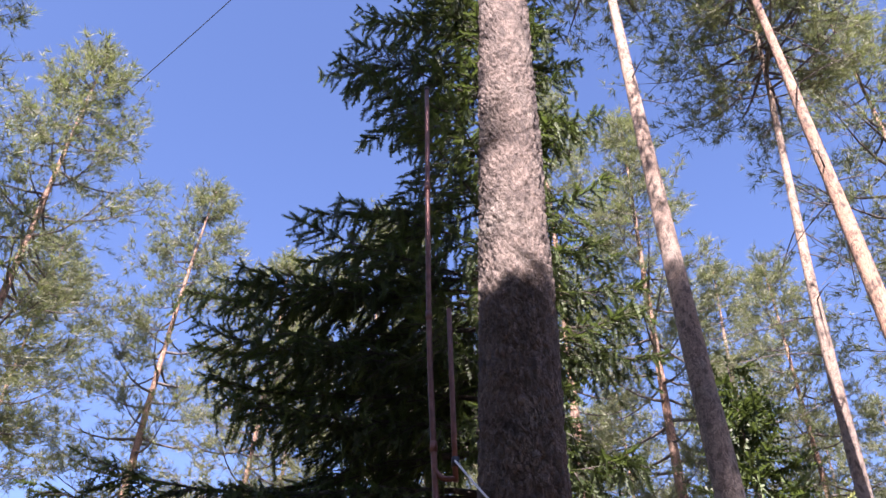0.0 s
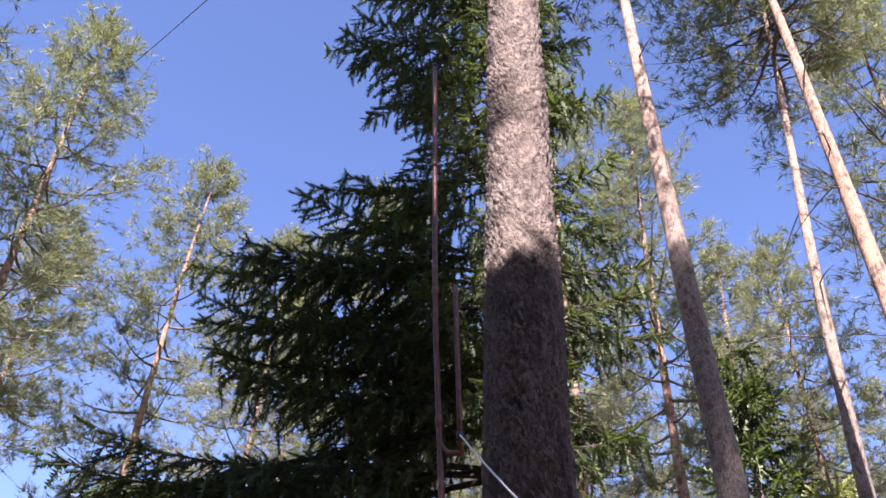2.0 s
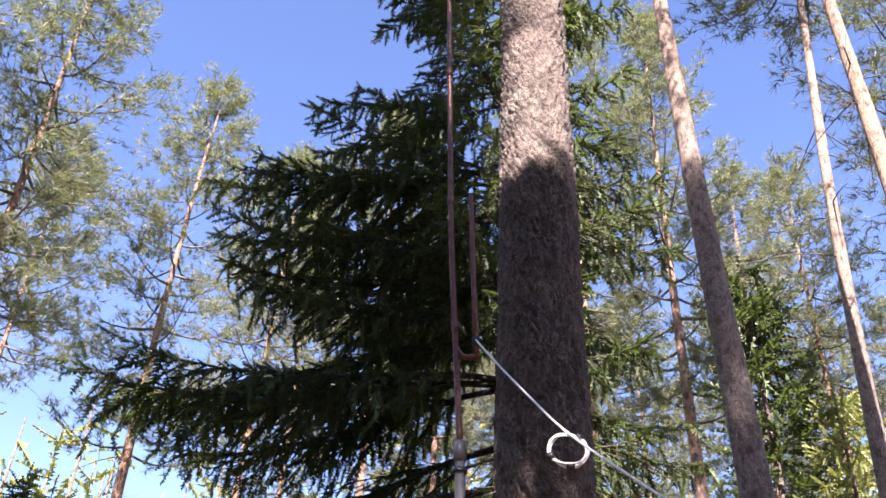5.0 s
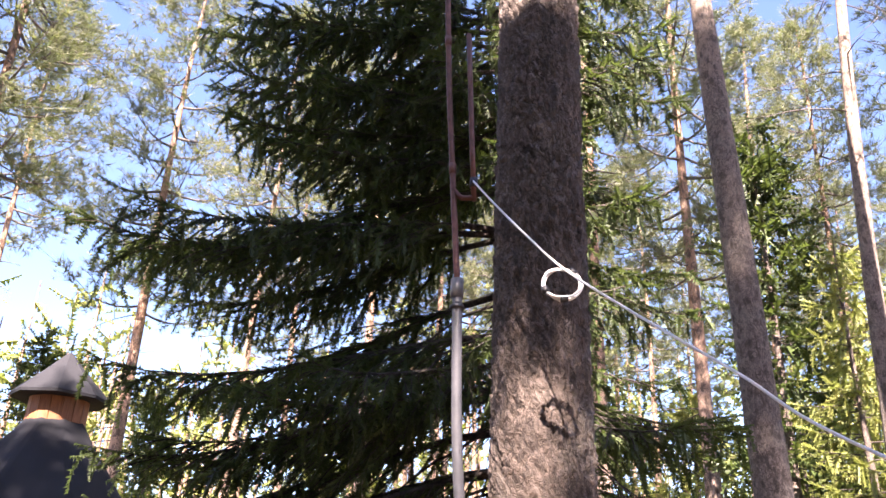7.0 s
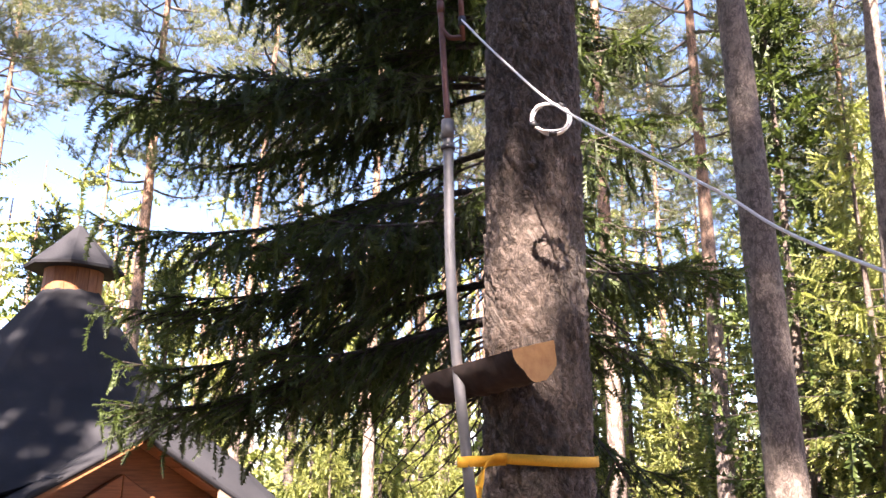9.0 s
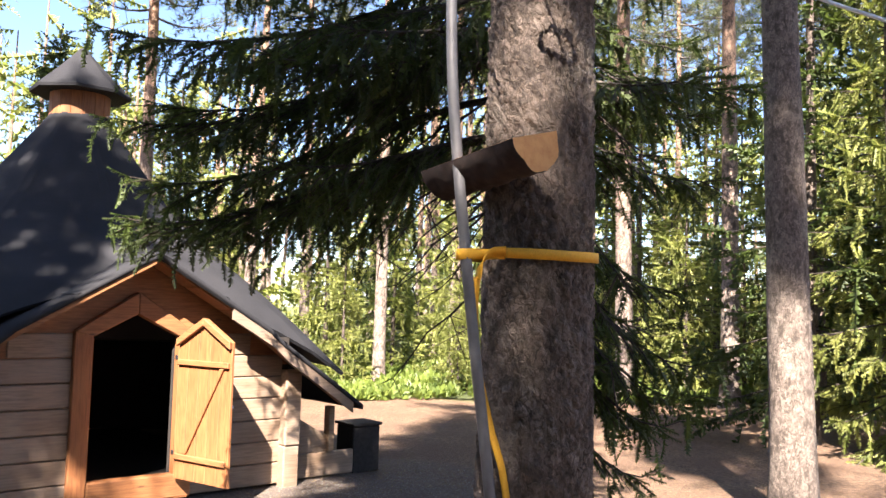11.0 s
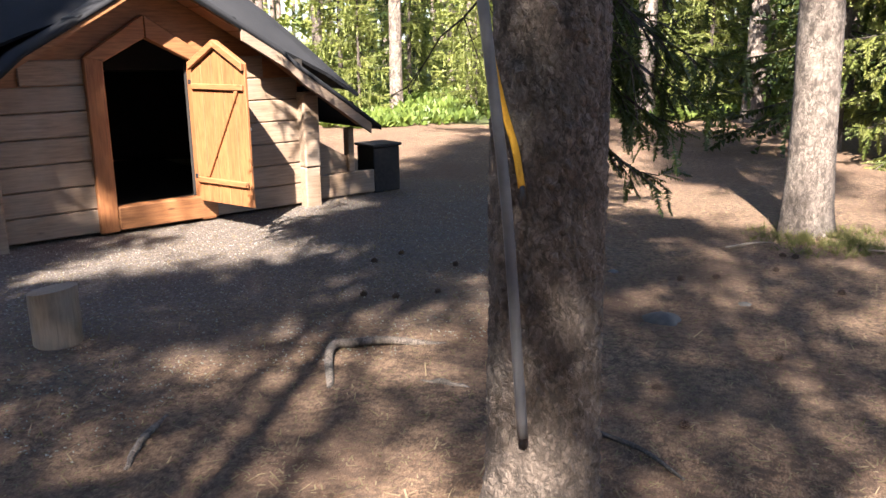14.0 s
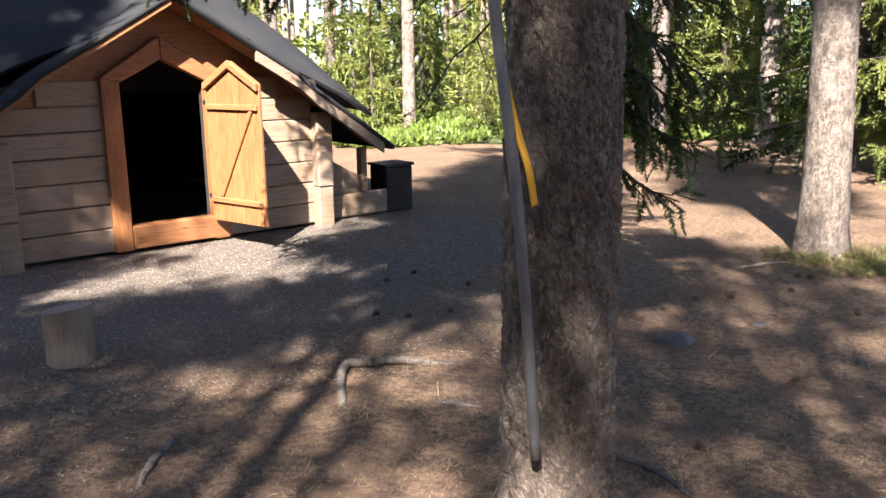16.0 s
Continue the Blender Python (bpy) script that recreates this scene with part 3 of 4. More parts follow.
for ang in (205, 275, 55):
    a = radians(ang)
    _c0 = np.array([-0.243 + 0.0535 * math.cos(a), 2.275 + 0.012 * math.cos(a), 2.848 + 0.046 * math.sin(a)])
    _d0 = np.array([-math.sin(a), -0.22 * math.sin(a), 0.86 * math.cos(a)]) * 0.011
    part("tape", raw_mesh("tape", *tube([_c0 - _d0, _c0 + _d0], 0.0105, 8)), BLACK_TAPE, coil, "black tape binding")

# the strap: a flat band round trunk and mast, twisted by the mast, with a hanging tail
strap = thing("ratchet_strap", pose(0, 0, 0.034), "yellow webbing strap tied round trunk and mast with a loose tail", "strap")


def ribbon(path, width, thick, up=(0, 0, 1)):
    """A flat band along a line: width along up, thickness across."""
    P = np.asarray(path, float)
    D = np.gradient(P, axis=0)
    D /= np.linalg.norm(D, axis=1)[:, None]
    U = np.broadcast_to(np.asarray(up, float), P.shape)
    U = U - (U * D).sum(1)[:, None] * D
    U /= np.linalg.norm(U, axis=1)[:, None]
    Nn = np.cross(D, U)
    w, h = width / 2, thick / 2
    V = np.stack([P + U * w + Nn * h, P - U * w + Nn * h, P - U * w - Nn * h, P + U * w - Nn * h], 1)
    n = len(P)
    T = []
    for i in range(n - 1):
        for k in range(4):
            a, b = 4 * i + k, 4 * i + (k + 1) % 4
            T += [(a, a + 4, b), (b, a + 4, b + 4)]
    T += [(0, 1, 2), (0, 2, 3), (4 * n - 4, 4 * n - 2, 4 * n - 3), (4 * n - 4, 4 * n - 1, 4 * n - 2)]
    return V.reshape(-1, 3), np.array(T)


_r = 0.188
_loop = [(TX + _r * math.cos(a), TY + _r * math.sin(a), 1.862 + 0.004 * math.sin(2 * a)) for a in np.radians(np.linspace(-112, 158, 60))]
_loop += [(-0.556, 2.70, 1.86), (-0.566, 2.55, 1.855), (-0.56, 2.48, 1.853), (-0.545, 2.464, 1.853), (-0.522, 2.475, 1.855), (-0.50, 2.53, 1.857), (-0.46, 2.56, 1.86), (-0.435, 2.571, 1.861)]
part("band", raw_mesh("band", *ribbon(_loop, 0.031, 0.004)), STRAP, strap)
part("twist", raw_mesh("twist", *ribbon(smooth_line([(-0.43, 2.558, 1.868), (-0.47, 2.54, 1.862), (-0.495, 2.525, 1.83), (-0.505, 2.52, 1.78)], 8), 0.034, 0.004, (0.5, -0.4, 0.75))), STRAP, strap)
part("tail", raw_mesh("tail", *ribbon(smooth_line([(-0.507, 2.518, 1.79), (-0.512, 2.52, 1.68), (-0.498, 2.528, 1.52), (-0.462, 2.535, 1.36), (-0.425, 2.535, 1.24), (-0.405, 2.535, 1.13)], 8), 0.023, 0.003, (0.72, 0.69, 0))), STRAP, strap)
part("tail_tip", raw_mesh("tail_tip", *ribbon([(-0.405, 2.534, 1.135), (-0.4, 2.535, 1.105), (-0.397, 2.536, 1.07)], 0.016, 0.004, (0.72, 0.69, 0))), BLACK_TAPE, strap, "frayed dark strap end")

# the split log that is fixed across the trunk
A, B = Vector((-0.315, 2.35, 2.205)), Vector((-0.655, 2.635, 2.17))
shelf = thing("split_log", pose(0, 0, 0.0), "short split log with dark bark fixed across the trunk", "log")


def split_log():
    ax = (B - A).normalized()
    sidev = ax.cross(Vector((0, 0, 1))).normalized()
    tilt = radians(15)
    u = sidev * math.cos(tilt) + Vector((0, 0, 1)) * math.sin(tilt)
    v = ax.cross(u).normalized()
    if v.z > 0:
        v = -v
    V, T, n, m = [], [], 26, 18
    for i in range(n + 1):
        c0 = A + (B - A) * (i / n)
        for k in range(m + 1):
            t = math.pi * k / m
            rr = 0.08 * (1 + 0.09 * noise.noise(Vector((t * 2.2, i * 0.5, 4))) + 0.05 * noise.noise(Vector((t * 7, i * 1.1, 9))))
            V.append(c0 + u * rr * math.cos(t) + v * rr * 1.3 * math.sin(t))
    w = m + 1
    for i in range(n):
        for k in range(m):
            a = i * w + k
            T += [(a, a + 1, a + w), (a + 1, a + w + 1, a + w)]
    flat = []
    for i in range(n):
        flat += [(i * w, (i + 1) * w, i * w + m), ((i + 1) * w, (i + 1) * w + m, i * w + m)]
    cut, end = [[(e * w, e * w + k, e * w + k + 1) for k in range(1, m)] for e in (0, n)]
    V = np.array([list(p) for p in V])
    return raw_mesh("bark", V, np.array(T)), raw_mesh("cut_face", V, np.array(cut)), raw_mesh("cut_face", V, np.array(end)), raw_mesh("split_face", V + np.array(list(-v)) * 0.0005, np.array(flat))


_a, _b, _e, _c2 = split_log()
part("bark", _a, LOG_BARK, shelf, smooth=True)
part("cut_face", _b, FRESH_CUT, shelf, "pale freshly cut log end")
part("cut_face", _e, FRESH_CUT, shelf, "pale freshly cut log end")
part("split_face", _c2, FRESH_CUT, shelf, "pale split upper side")

# ---------------------------------------------------------------- the hut
HUT = pose(-5.07, 5.37, 0, 0, 0, 56.08)          # x along the front, y inwards
MX, MY = 1.25, 2.06                               # its middle
hut = thing("grill_hut", HUT, "timber grill hut with dark felt bell roof and open pointed door", "hut")
FRONT_Y = -0.33


def gable(x):
    """The height of the gable roof's upper side above the front."""
    d = abs(x - MX)
    return 2.15 - 0.585 * d - (0.03 * d * d if d > 1.2 else 0)


# front boards, each cut out round the door
DOOR = [(0.845, 0.23), (1.58, 0.23), (1.58, 1.43), (1.2, 1.62), (0.845, 1.43)]
_rows = np.arange(0.03, 1.3, 0.205)
for z0 in _rows:
    z1 = z0 + 0.198
    span = [(MX - (2.07 - z1) / 0.585, MX + (2.07 - z1) / 0.585)]
    x0, x1 = max(-0.2, span[0][0]), min(2.75, span[0][1])
    if x1 - x0 < 0.1:
        continue
    cuts = [(x0, x1)] if z0 > 1.72 else [(x0, 0.76), (1.66, x1)]
    for c0, c1 in cuts:
        if c1 - c0 > 0.05:
            part("wall_board", box(c0, 0.0 + 0.006 * math.sin(z0 * 37), z0, c1, 0.07, z1, 0.009), GREY_TIMBER if z0 < 1.4 else STAINED_H, hut)
# near-black panels that stand in for indoor shade, side and back walls
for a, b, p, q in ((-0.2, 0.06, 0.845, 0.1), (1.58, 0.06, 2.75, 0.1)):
    part("lining", box(a, b + 0.012, 0.02, p, q + 0.012, 1.42, 0), DARK_INSIDE, hut)
_ring = [(MX + 2.15 * math.cos(a), MY + 2.15 * math.sin(a)) for a in np.radians([-44, -15, 30, 75, 105, 150, 195, 224])]
for (xa, ya), (xb, yb) in zip(_ring, _ring[1:]):
    L, ang = math.hypot(xb - xa, yb - ya), math.degrees(math.atan2(yb - ya, xb - xa))
    part("side_wall", box(-0.02, -0.05, -0.03, L + 0.02, 0.05, 1.25, 0.008), GREY_TIMBER, hut, m=pose(xa, ya, 0, 0, 0, ang))
# inner panels added to keep the room dark behind the open door
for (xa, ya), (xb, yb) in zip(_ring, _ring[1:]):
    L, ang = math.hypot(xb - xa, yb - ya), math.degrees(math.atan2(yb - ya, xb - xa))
    part("lining", box(0.03, 0.056, 0.125, L - 0.03, 0.08, 1.23, 0), DARK_INSIDE, hut, m=pose(xa, ya, 0, 0, 0, ang))
part("hut_floor", box(-0.1, 0.13, 0.05, 2.6, 3.7, 0.12, 0), DARK_INSIDE, hut)
# corner posts: stacked log ends
for x, zt in ((-0.12, 1.0), (2.72, 1.1)):
    zz = -0.03
    k = 0
    while zz < zt:
        z2 = min(zt, zz + (0.42 if k == 0 else 0.7))
        part("corner_post", box(x - 0.085, -0.1 - 0.012 * (k % 2), zz, x + 0.085, 0.02, z2, 0.012), GREY_TIMBER, hut)
        zz, k = z2 + 0.004, k + 1
# low wing at the side of the front, under the long eave
part("wing_board", box(2.83, 0.10, 0.02, 3.58, 0.155, 0.26, 0.01), GREY_TIMBER, hut)
part("wing_board", prism([(2.83, 0.268), (3.26, 0.268), (3.26, 0.42), (2.83, 0.66)], 0.105, 0.15), GREY_TIMBER, hut)
part("wing_post", box(3.24, 0.06, 0.27, 3.31, 0.16, 0.72, 0.008), GREY_TIMBER, hut)
# door frame
frame_parts = [
    ("door_jamb", box(0.69, -0.045, 0.02, 0.845, 0.06, 1.47, 0.01), STAINED),
    ("door_jamb", box(1.58, -0.045, 0.02, 1.72, 0.06, 1.47, 0.01), STAINED),
    ("door_sill", box(0.847, -0.05, 0.035, 1.74, 0.075, 0.235, 0.01), STAINED_H),
    ("door_head", prism([(0.69, 1.473), (0.845, 1.432), (1.205, 1.622), (1.205, 1.81)], -0.047, 0.06, 0.008), STAINED_H),
    ("door_head", prism([(1.72, 1.473), (1.58, 1.432), (1.207, 1.622), (1.207, 1.81)], -0.047, 0.06, 0.008), STAINED_H),
]
for nm, bm, mt in frame_parts:
    part(nm, bm, mt, hut, "orange-stained door frame timber")
# door leaf, hinged at the far jamb and swung right out
leaf = part("door", prism([(-0.70, 0.0), (-0.012, 0.0), (-0.012, 0.02), (-0.70, 0.02)], 0.0, 0.01, 0), STAINED, hut, "orange-stained plank door, standing open", m=HUT.inverted() @ HUT @ pose(1.585, -0.06, 0.21, 0, 0, 105))


def leaf_top(x):
    return 1.20 + 0.19 * (1 - abs(x + 0.356) / 0.344)


for i in range(5):
    x0, x1 = -0.70 + i * 0.1378, -0.70 + (i + 1) * 0.1378 - 0.004
    xm = min(max(-0.356, x0), x1)
    pts = [(x0, 0.0), (x1, 0.0), (x1, leaf_top(x1))] + ([(xm, leaf_top(xm))] if x0 < xm < x1 else []) + [(x0, leaf_top(x0))]
    part("door_board", prism(pts, 0.0, 0.028, 0.004), STAINED, leaf)
for zc in (0.17, 0.98):
    part("ledge", box(-0.68, 0.029, zc, -0.03, 0.055, zc + 0.05, 0.006), STAINED_H, leaf)
part("brace", prism([(-0.18, 0.225), (-0.13, 0.225), (-0.57, 0.975), (-0.62, 0.975)], 0.029, 0.05, 0.005), STAINED, leaf)
for sg in (1, -1):
    xa, xb = -0.356, -0.356 + sg * 0.344
    part("top_trim", prism([(xa, leaf_top(xa) + 0.005), (xb, leaf_top(xb) + 0.005), (xb, leaf_top(xb) - 0.06), (xa, leaf_top(xa) - 0.06)], 0.029, 0.065, 0.005), STAINED_H, leaf)
part("hinge", box(-0.012, 0.03, 0.2, 0.02, 0.04, 0.24, 0.003), DARK_METAL, leaf)
part("hinge", box(-0.012, 0.03, 1.02, 0.02, 0.04, 1.06, 0.003), DARK_METAL, leaf)
part("knob", raw_mesh("knob", *tube([(-0.66, -0.002, 0.66), (-0.66, -0.035, 0.66)], 0.014, 10)), CABLE, leaf, "small white knob")


# gable roof: two slopes, boarded beneath, and verge boards
def slope(sign):
    V, T, n = [], [], 14
    for i in range(n + 1):
        d = 2.13 * i / n
        x = MX + sign * d
        z = gable(x)
        back = 0.55 + 0.9 * d / 2.13
        for dy, dz in ((FRONT_Y, 0), (back, 0), (back, -0.045), (FRONT_Y, -0.045)):
            V.append((x, dy, z + dz))
    for i in range(n):
        for k in range(4):
            a, b = 4 * i + k, 4 * i + (k + 1) % 4
            T += [(a, b, a + 4), (b, b + 4, a + 4)]
    T += [(0, 1, 2), (0, 2, 3), (4 * n, 4 * n + 2, 4 * n + 1), (4 * n, 4 * n + 3, 4 * n + 2)]
    return raw_mesh("gable_roof", V, np.array(T))


for sg in (1, -1):
    part("gable_roof", slope(sg), FELT, hut, "dark grey roofing felt")
    for d in (0.62, 1.22, 1.78):
        a0, a1 = MX + sg * d, MX + sg * (d + 0.03)
        part("felt_seam", prism([(a0, gable(a0) + 0.001), (a1, gable(a1) + 0.001), (a1, gable(a1) + 0.009), (a0, gable(a0) + 0.009)], FRONT_Y - 0.004, 0.5 + 0.9 * d / 2.13, 0), FELT, hut)
    xs = np.linspace(0.7, 2.02, 10) if sg > 0 else np.linspace(0.02, 2.0, 10)
    deep = 0.1 if sg > 0 else 0.04
    up = [(MX + sg * d, gable(MX + sg * d) - 0.048) for d in xs]
    dn = [(x, z - deep) for x, z in up[::-1]]
    part("verge_board", prism(up + dn, FRONT_Y + 0.012, FRONT_Y + 0.045, 0), GREY_TIMBER if sg > 0 else STAINED_H, hut, "pale timber verge board" if sg > 0 else "orange-stained verge board")
    for j in range(6):
        d0 = 0.03 + j * 0.34
        a0, a1 = MX + sg * d0, MX + sg * (d0 + 0.325)
        part("soffit_board", prism([(a0, gable(a0) - 0.05), (a1, gable(a1) - 0.05), (a1, gable(a1) - 0.068), (a0, gable(a0) - 0.068)], FRONT_Y + 0.05, -0.0, 0), STAINED_H, hut)
part("gable_infill", prism([(MX - 1.6, 1.16), (0.70, 1.16), (0.70, 1.478), (1.206, 1.80), (1.71, 1.478), (1.71, 1.16), (MX + 1.6, 1.16), (MX, 2.085)], 0.026, 0.055, 0), STAINED_H, hut, "brown stained gable boards")
part("ridge_cap", prism([(MX - 0.14, gable(MX - 0.14) + 0.004), (MX, 2.142), (MX + 0.14, gable(MX + 0.14) + 0.004), (MX + 0.14, gable(MX + 0.14) + 0.012), (MX, 2.152), (MX - 0.14, gable(MX - 0.14) + 0.012)], FRONT_Y - 0.006, 0.5, 0), FELT, hut)


def bell_roof():
    """The main roof: eight flared sides, cut away before the front."""
    prof = [(0.27, 3.72), (0.36, 3.58), (0.5, 3.39), (0.75, 3.06), (1.08, 2.64), (1.55, 2.22), (2.15, 1.76), (2.7, 1.27), (2.95, 1.05)]
    P = smooth_line([(r, 0, z) for r, z in prof], 4)[:, [0, 2]]
    bm = bmesh.new()
    rings = []
    for r, z in P:
        ring = []
        for k in range(64):
            a = 2 * math.pi * (k + 0.5) / 64
            seg = math.pi / 4
            oct_r = math.cos(seg / 2) / math.cos((a % seg) - seg / 2)
            rr = r * (0.55 + 0.45 * oct_r)
            ring.append(bm.verts.new((MX + rr * math.cos(a), MY + rr * math.sin(a), z + 0.008 * noise.noise(Vector((3 * math.cos(a), 3 * math.sin(a), z * 4))))))
        rings.append(ring)
    for r0, r1 in zip(rings, rings[1:]):
        for k in range(64):
            bm.faces.new((r0[k], r1[k], r1[(k + 1) % 64], r0[(k + 1) % 64]))
    geom = bm.verts[:] + bm.edges[:] + bm.faces[:]
    bmesh.ops.bisect_plane(bm, geom=geom, plane_co=(0, 0.08, 0), plane_no=(0, -1, 0), clear_outer=True)
    bmesh.ops.recalc_face_normals(bm, faces=bm.faces)
    bmesh.ops.solidify(bm, geom=bm.faces[:], thickness=0.03)
    return bm


part("roof", bell_roof(), FELT, hut, "dark grey felt on a flared roof", smooth=False)
# lantern on top
lantern = part("roof_vent", box(MX - 0.2, MY - 0.2, 3.68, MX + 0.2, MY + 0.2, 3.75, 0), DARK_INSIDE, hut, "small boarded smoke vent with a felt cap")
for k in range(16):
    a = 2 * math.pi * k / 16
    bm = box(-0.056, -0.012, 3.56, 0.056, 0.012, 3.965, 0.004)
    part("vent_board", bm, STAINED, lantern, m=pose(MX + 0.285 * math.cos(a), MY + 0.285 * math.sin(a), 0, 0, 0, math.degrees(a) + 90))


def vent_cap():
    bm = bmesh.new()
    rings = []
    for r, z in ((0.505, 3.905), (0.51, 3.935), (0.42, 4.03), (0.23, 4.21), (0.025, 4.43)):
        rings.append([bm.verts.new((MX + r * math.cos(2 * math.pi * (k + 0.5) / 8), MY + r * math.sin(2 * math.pi * (k + 0.5) / 8), z)) for k in range(8)])
    for r0, r1 in zip(rings, rings[1:]):
        for k in range(8):
            bm.faces.new((r0[k], r0[(k + 1) % 8], r1[(k + 1) % 8], r1[k]))
    bm.faces.new(rings[-1])
    bm.faces.new(rings[0][::-1])
    return bm


part("cap", vent_cap(), FELT, lantern, "pointed dark felt cap")

# dark block beside the hut and the sitting stump
block = thing("firewood_box", HUT @ pose(3.76, 0.28, 0), "low dark tarred wooden box beside the hut", "box")
part("body", box(-0.17, -0.16, 0.0, 0.17, 0.16, 0.48, 0.01), DARK_BOX, block)
part("lid", box(-0.19, -0.18, 0.484, 0.19, 0.18, 0.515, 0.008), DARK_BOX, block)

stump = thing("stump_seat", pose(-3.2, 3.72, 0), "short upright round of pale sawn log, standing on the gravel", "stump")


def log_round(r, h, seed):
    V, T, n, s = [], [], 10, 36
    for i in range(n + 1):
        for k in range(s):
            t = 2 * math.pi * k / s
            rr = r * (1 + 0.05 * noise.noise(Vector((math.cos(t) * 1.5, math.sin(t) * 1.5, seed + i * 0.06))) + 0.02 * noise.noise(Vector((math.cos(t) * 6, math.sin(t) * 6, seed + i * 0.2))))
            V.append((rr * math.cos(t), rr * math.sin(t), -0.02 + (h + 0.02) * i / n + (0.018 * math.cos(t) if i == n else 0)))
    for i in range(n):
        for k in range(s):
            a, b = i * s + k, i * s + (k + 1) % s
            T += [(a, b, a + s), (b, b + s, a + s)]
    top = [V[n * s + k] for k in range(s)] + [(0, 0, h + 0.001)]
    return raw_mesh("side", V, np.array(T)), raw_mesh("top", top, np.array([(k, (k + 1) % s, s) for k in range(s)]))


_s, _t = log_round(0.128, 0.30, 5)
part("side", _s, STUMP_WOOD, stump, smooth=True)
part("top", _t, STUMP_WOOD, stump, "pale sawn top")

# ---------------------------------------------------------------- the spruce behind the mast
SX, SY = -0.78, 4.56


def big_reach(a, z):
    """How far a bough goes: long towards the hut, shorter to the other side, and clear of the near trunk."""
    tip = z - 0.35
    west = np.interp(tip, [1.9, 2.15, 2.6, 3.1, 3.7, 4.3, 5.3, 6.5, 7.5, 9.0, 11.5], [0.0, 2.5, 2.4, 2.2, 2.9, 1.9, 2.0, 1.5, 1.55, 1.1, 0.1])
    east = np.interp(tip, [1.4, 1.6, 2.2, 3.0, 4.2, 4.9, 6.1, 7.3, 9.0, 11.5], [0.0, 0.95, 0.95, 1.25, 0.95, 1.15, 0.95, 0.8, 0.6, 0.1])
    front = np.interp(tip, [2.0, 2.6, 4.5, 7.0, 11.5], [0.0, 1.15, 1.25, 1.0, 0.1])
    back = np.interp(tip, [2.2, 2.6, 5.0, 11.5], [0.2, 1.2, 1.3, 0.1])
    ca, sa = math.cos(a - math.radians(5)), math.sin(a - math.radians(5))
    return float((east if ca > 0 else west) * ca * ca + (back if sa > 0 else front) * sa * sa)


def big_droop(a, z):
    return 2.7 if z < 2.5 and math.cos(a - math.radians(15)) > 0.5 else 1.15


# single heavy boughs: over the hut's roof, and the drooping one beside the near trunk
BOUGHS = [(186, 2.85, 2.35), (205, 3.25, 2.2), (192, 4.2, 2.5), (228, 2.75, 1.5), (15, 1.95, 1.0), (35, 1.75, 0.95), (0, 2.0, 1.05), (25, 1.55, 0.85), (8, 1.65, 0.9), (18, 1.8, 0.95), (5, 2.7, 1.15), (200, 5.6, 2.1), (215, 5.0, 1.9), (190, 5.2, 2.0), (230, 4.5, 1.6), (210, 4.8, 1.8)]
big = plant("spruce_tree", spruce(11.5, 0.13, 1.75, 2.45, 11, step=0.36, spray=0.115, reach=big_reach, power=0.82, density=0.7, hang=0.6, droop=big_droop, dead=44, extra=BOUGHS), pose(SX, SY, 0), "dense dark green spruce with drooping boughs behind the mast")

# ---------------------------------------------------------------- the wood round the clearing
near_pines = [
    ("pine_tree", (1.0, 7.5), pine("a", 19, 0.19, 14.5, 2.3, 21, (-0.42, 0.1), PINE_PALE, 3, bend=0.06), "tall pine with flaky grey bark turning orange above"),
    ("pine_tree", (2.62, 10.75), pine("b", 18, 0.15, 13.6, 2.2, 22, (0.75, -0.25), PINE_PALE, 12, bend=0.2), "slender pine with bare crooked dead branches"),
    ("pine_tree", (3.22, 8.55), pine("c", 19, 0.17, 14.6, 2.3, 23, (-0.35, 0.0), None, 10, bend=0.04), "tall orange-barked pine with broken dead twigs"),
    ("pine_tree", (-0.85, 17.0), pine("d", 23, 0.19, 11.5, 2.2, 24, (-0.4, 0), None, 8), "slim pine with orange bark behind the spruce"),
]
for nm, (x, y), pieces, lab in near_pines:
    plant(nm, pieces, pose(x, y, 0), lab)

PINES = [pine("v", 18.0, 0.13, 9.0, 2.0, 35, (0.2, 0), tufts=0.45, size=0.3), pine("v", 18.0, 0.16, 8.5, 2.0, 31, (0.3, 0.1)), pine("v", 18.0, 0.15, 9.5, 2.3, 32, (-0.4, 0.2)), pine("v", 18.0, 0.17, 7.5, 1.9, 33, (0.1, -0.3)), pine("v", 18.0, 0.14, 10.5, 2.2, 34, (0.0, 0.4))]
SPRUCES = [spruce(8.0, 0.1, 0.5, 1.5, 41, 0.5, 0.4, COARSE, 0.72, material=SPRUCE_LIGHT, hang=0.5), spruce(8.0, 0.1, 0.3, 1.7, 42, 0.5, 0.42, COARSE, 0.72, material=SPRUCE_LIGHT, hang=0.5), spruce(10.0, 0.12, 1.0, 1.5, 43, 0.52, 0.42, COARSE, 0.72, hang=0.5), spruce(20.0, 0.16, 11.5, 1.15, 44, 0.66, 0.42, COARSE, 0.62, hang=0.5, power=0.6), spruce(8.0, 0.1, 0.3, 1.6, 45, 0.42, 0.21, None, 0.6, material=SPRUCE_LIGHT, hang=0.6)]
stock = {}


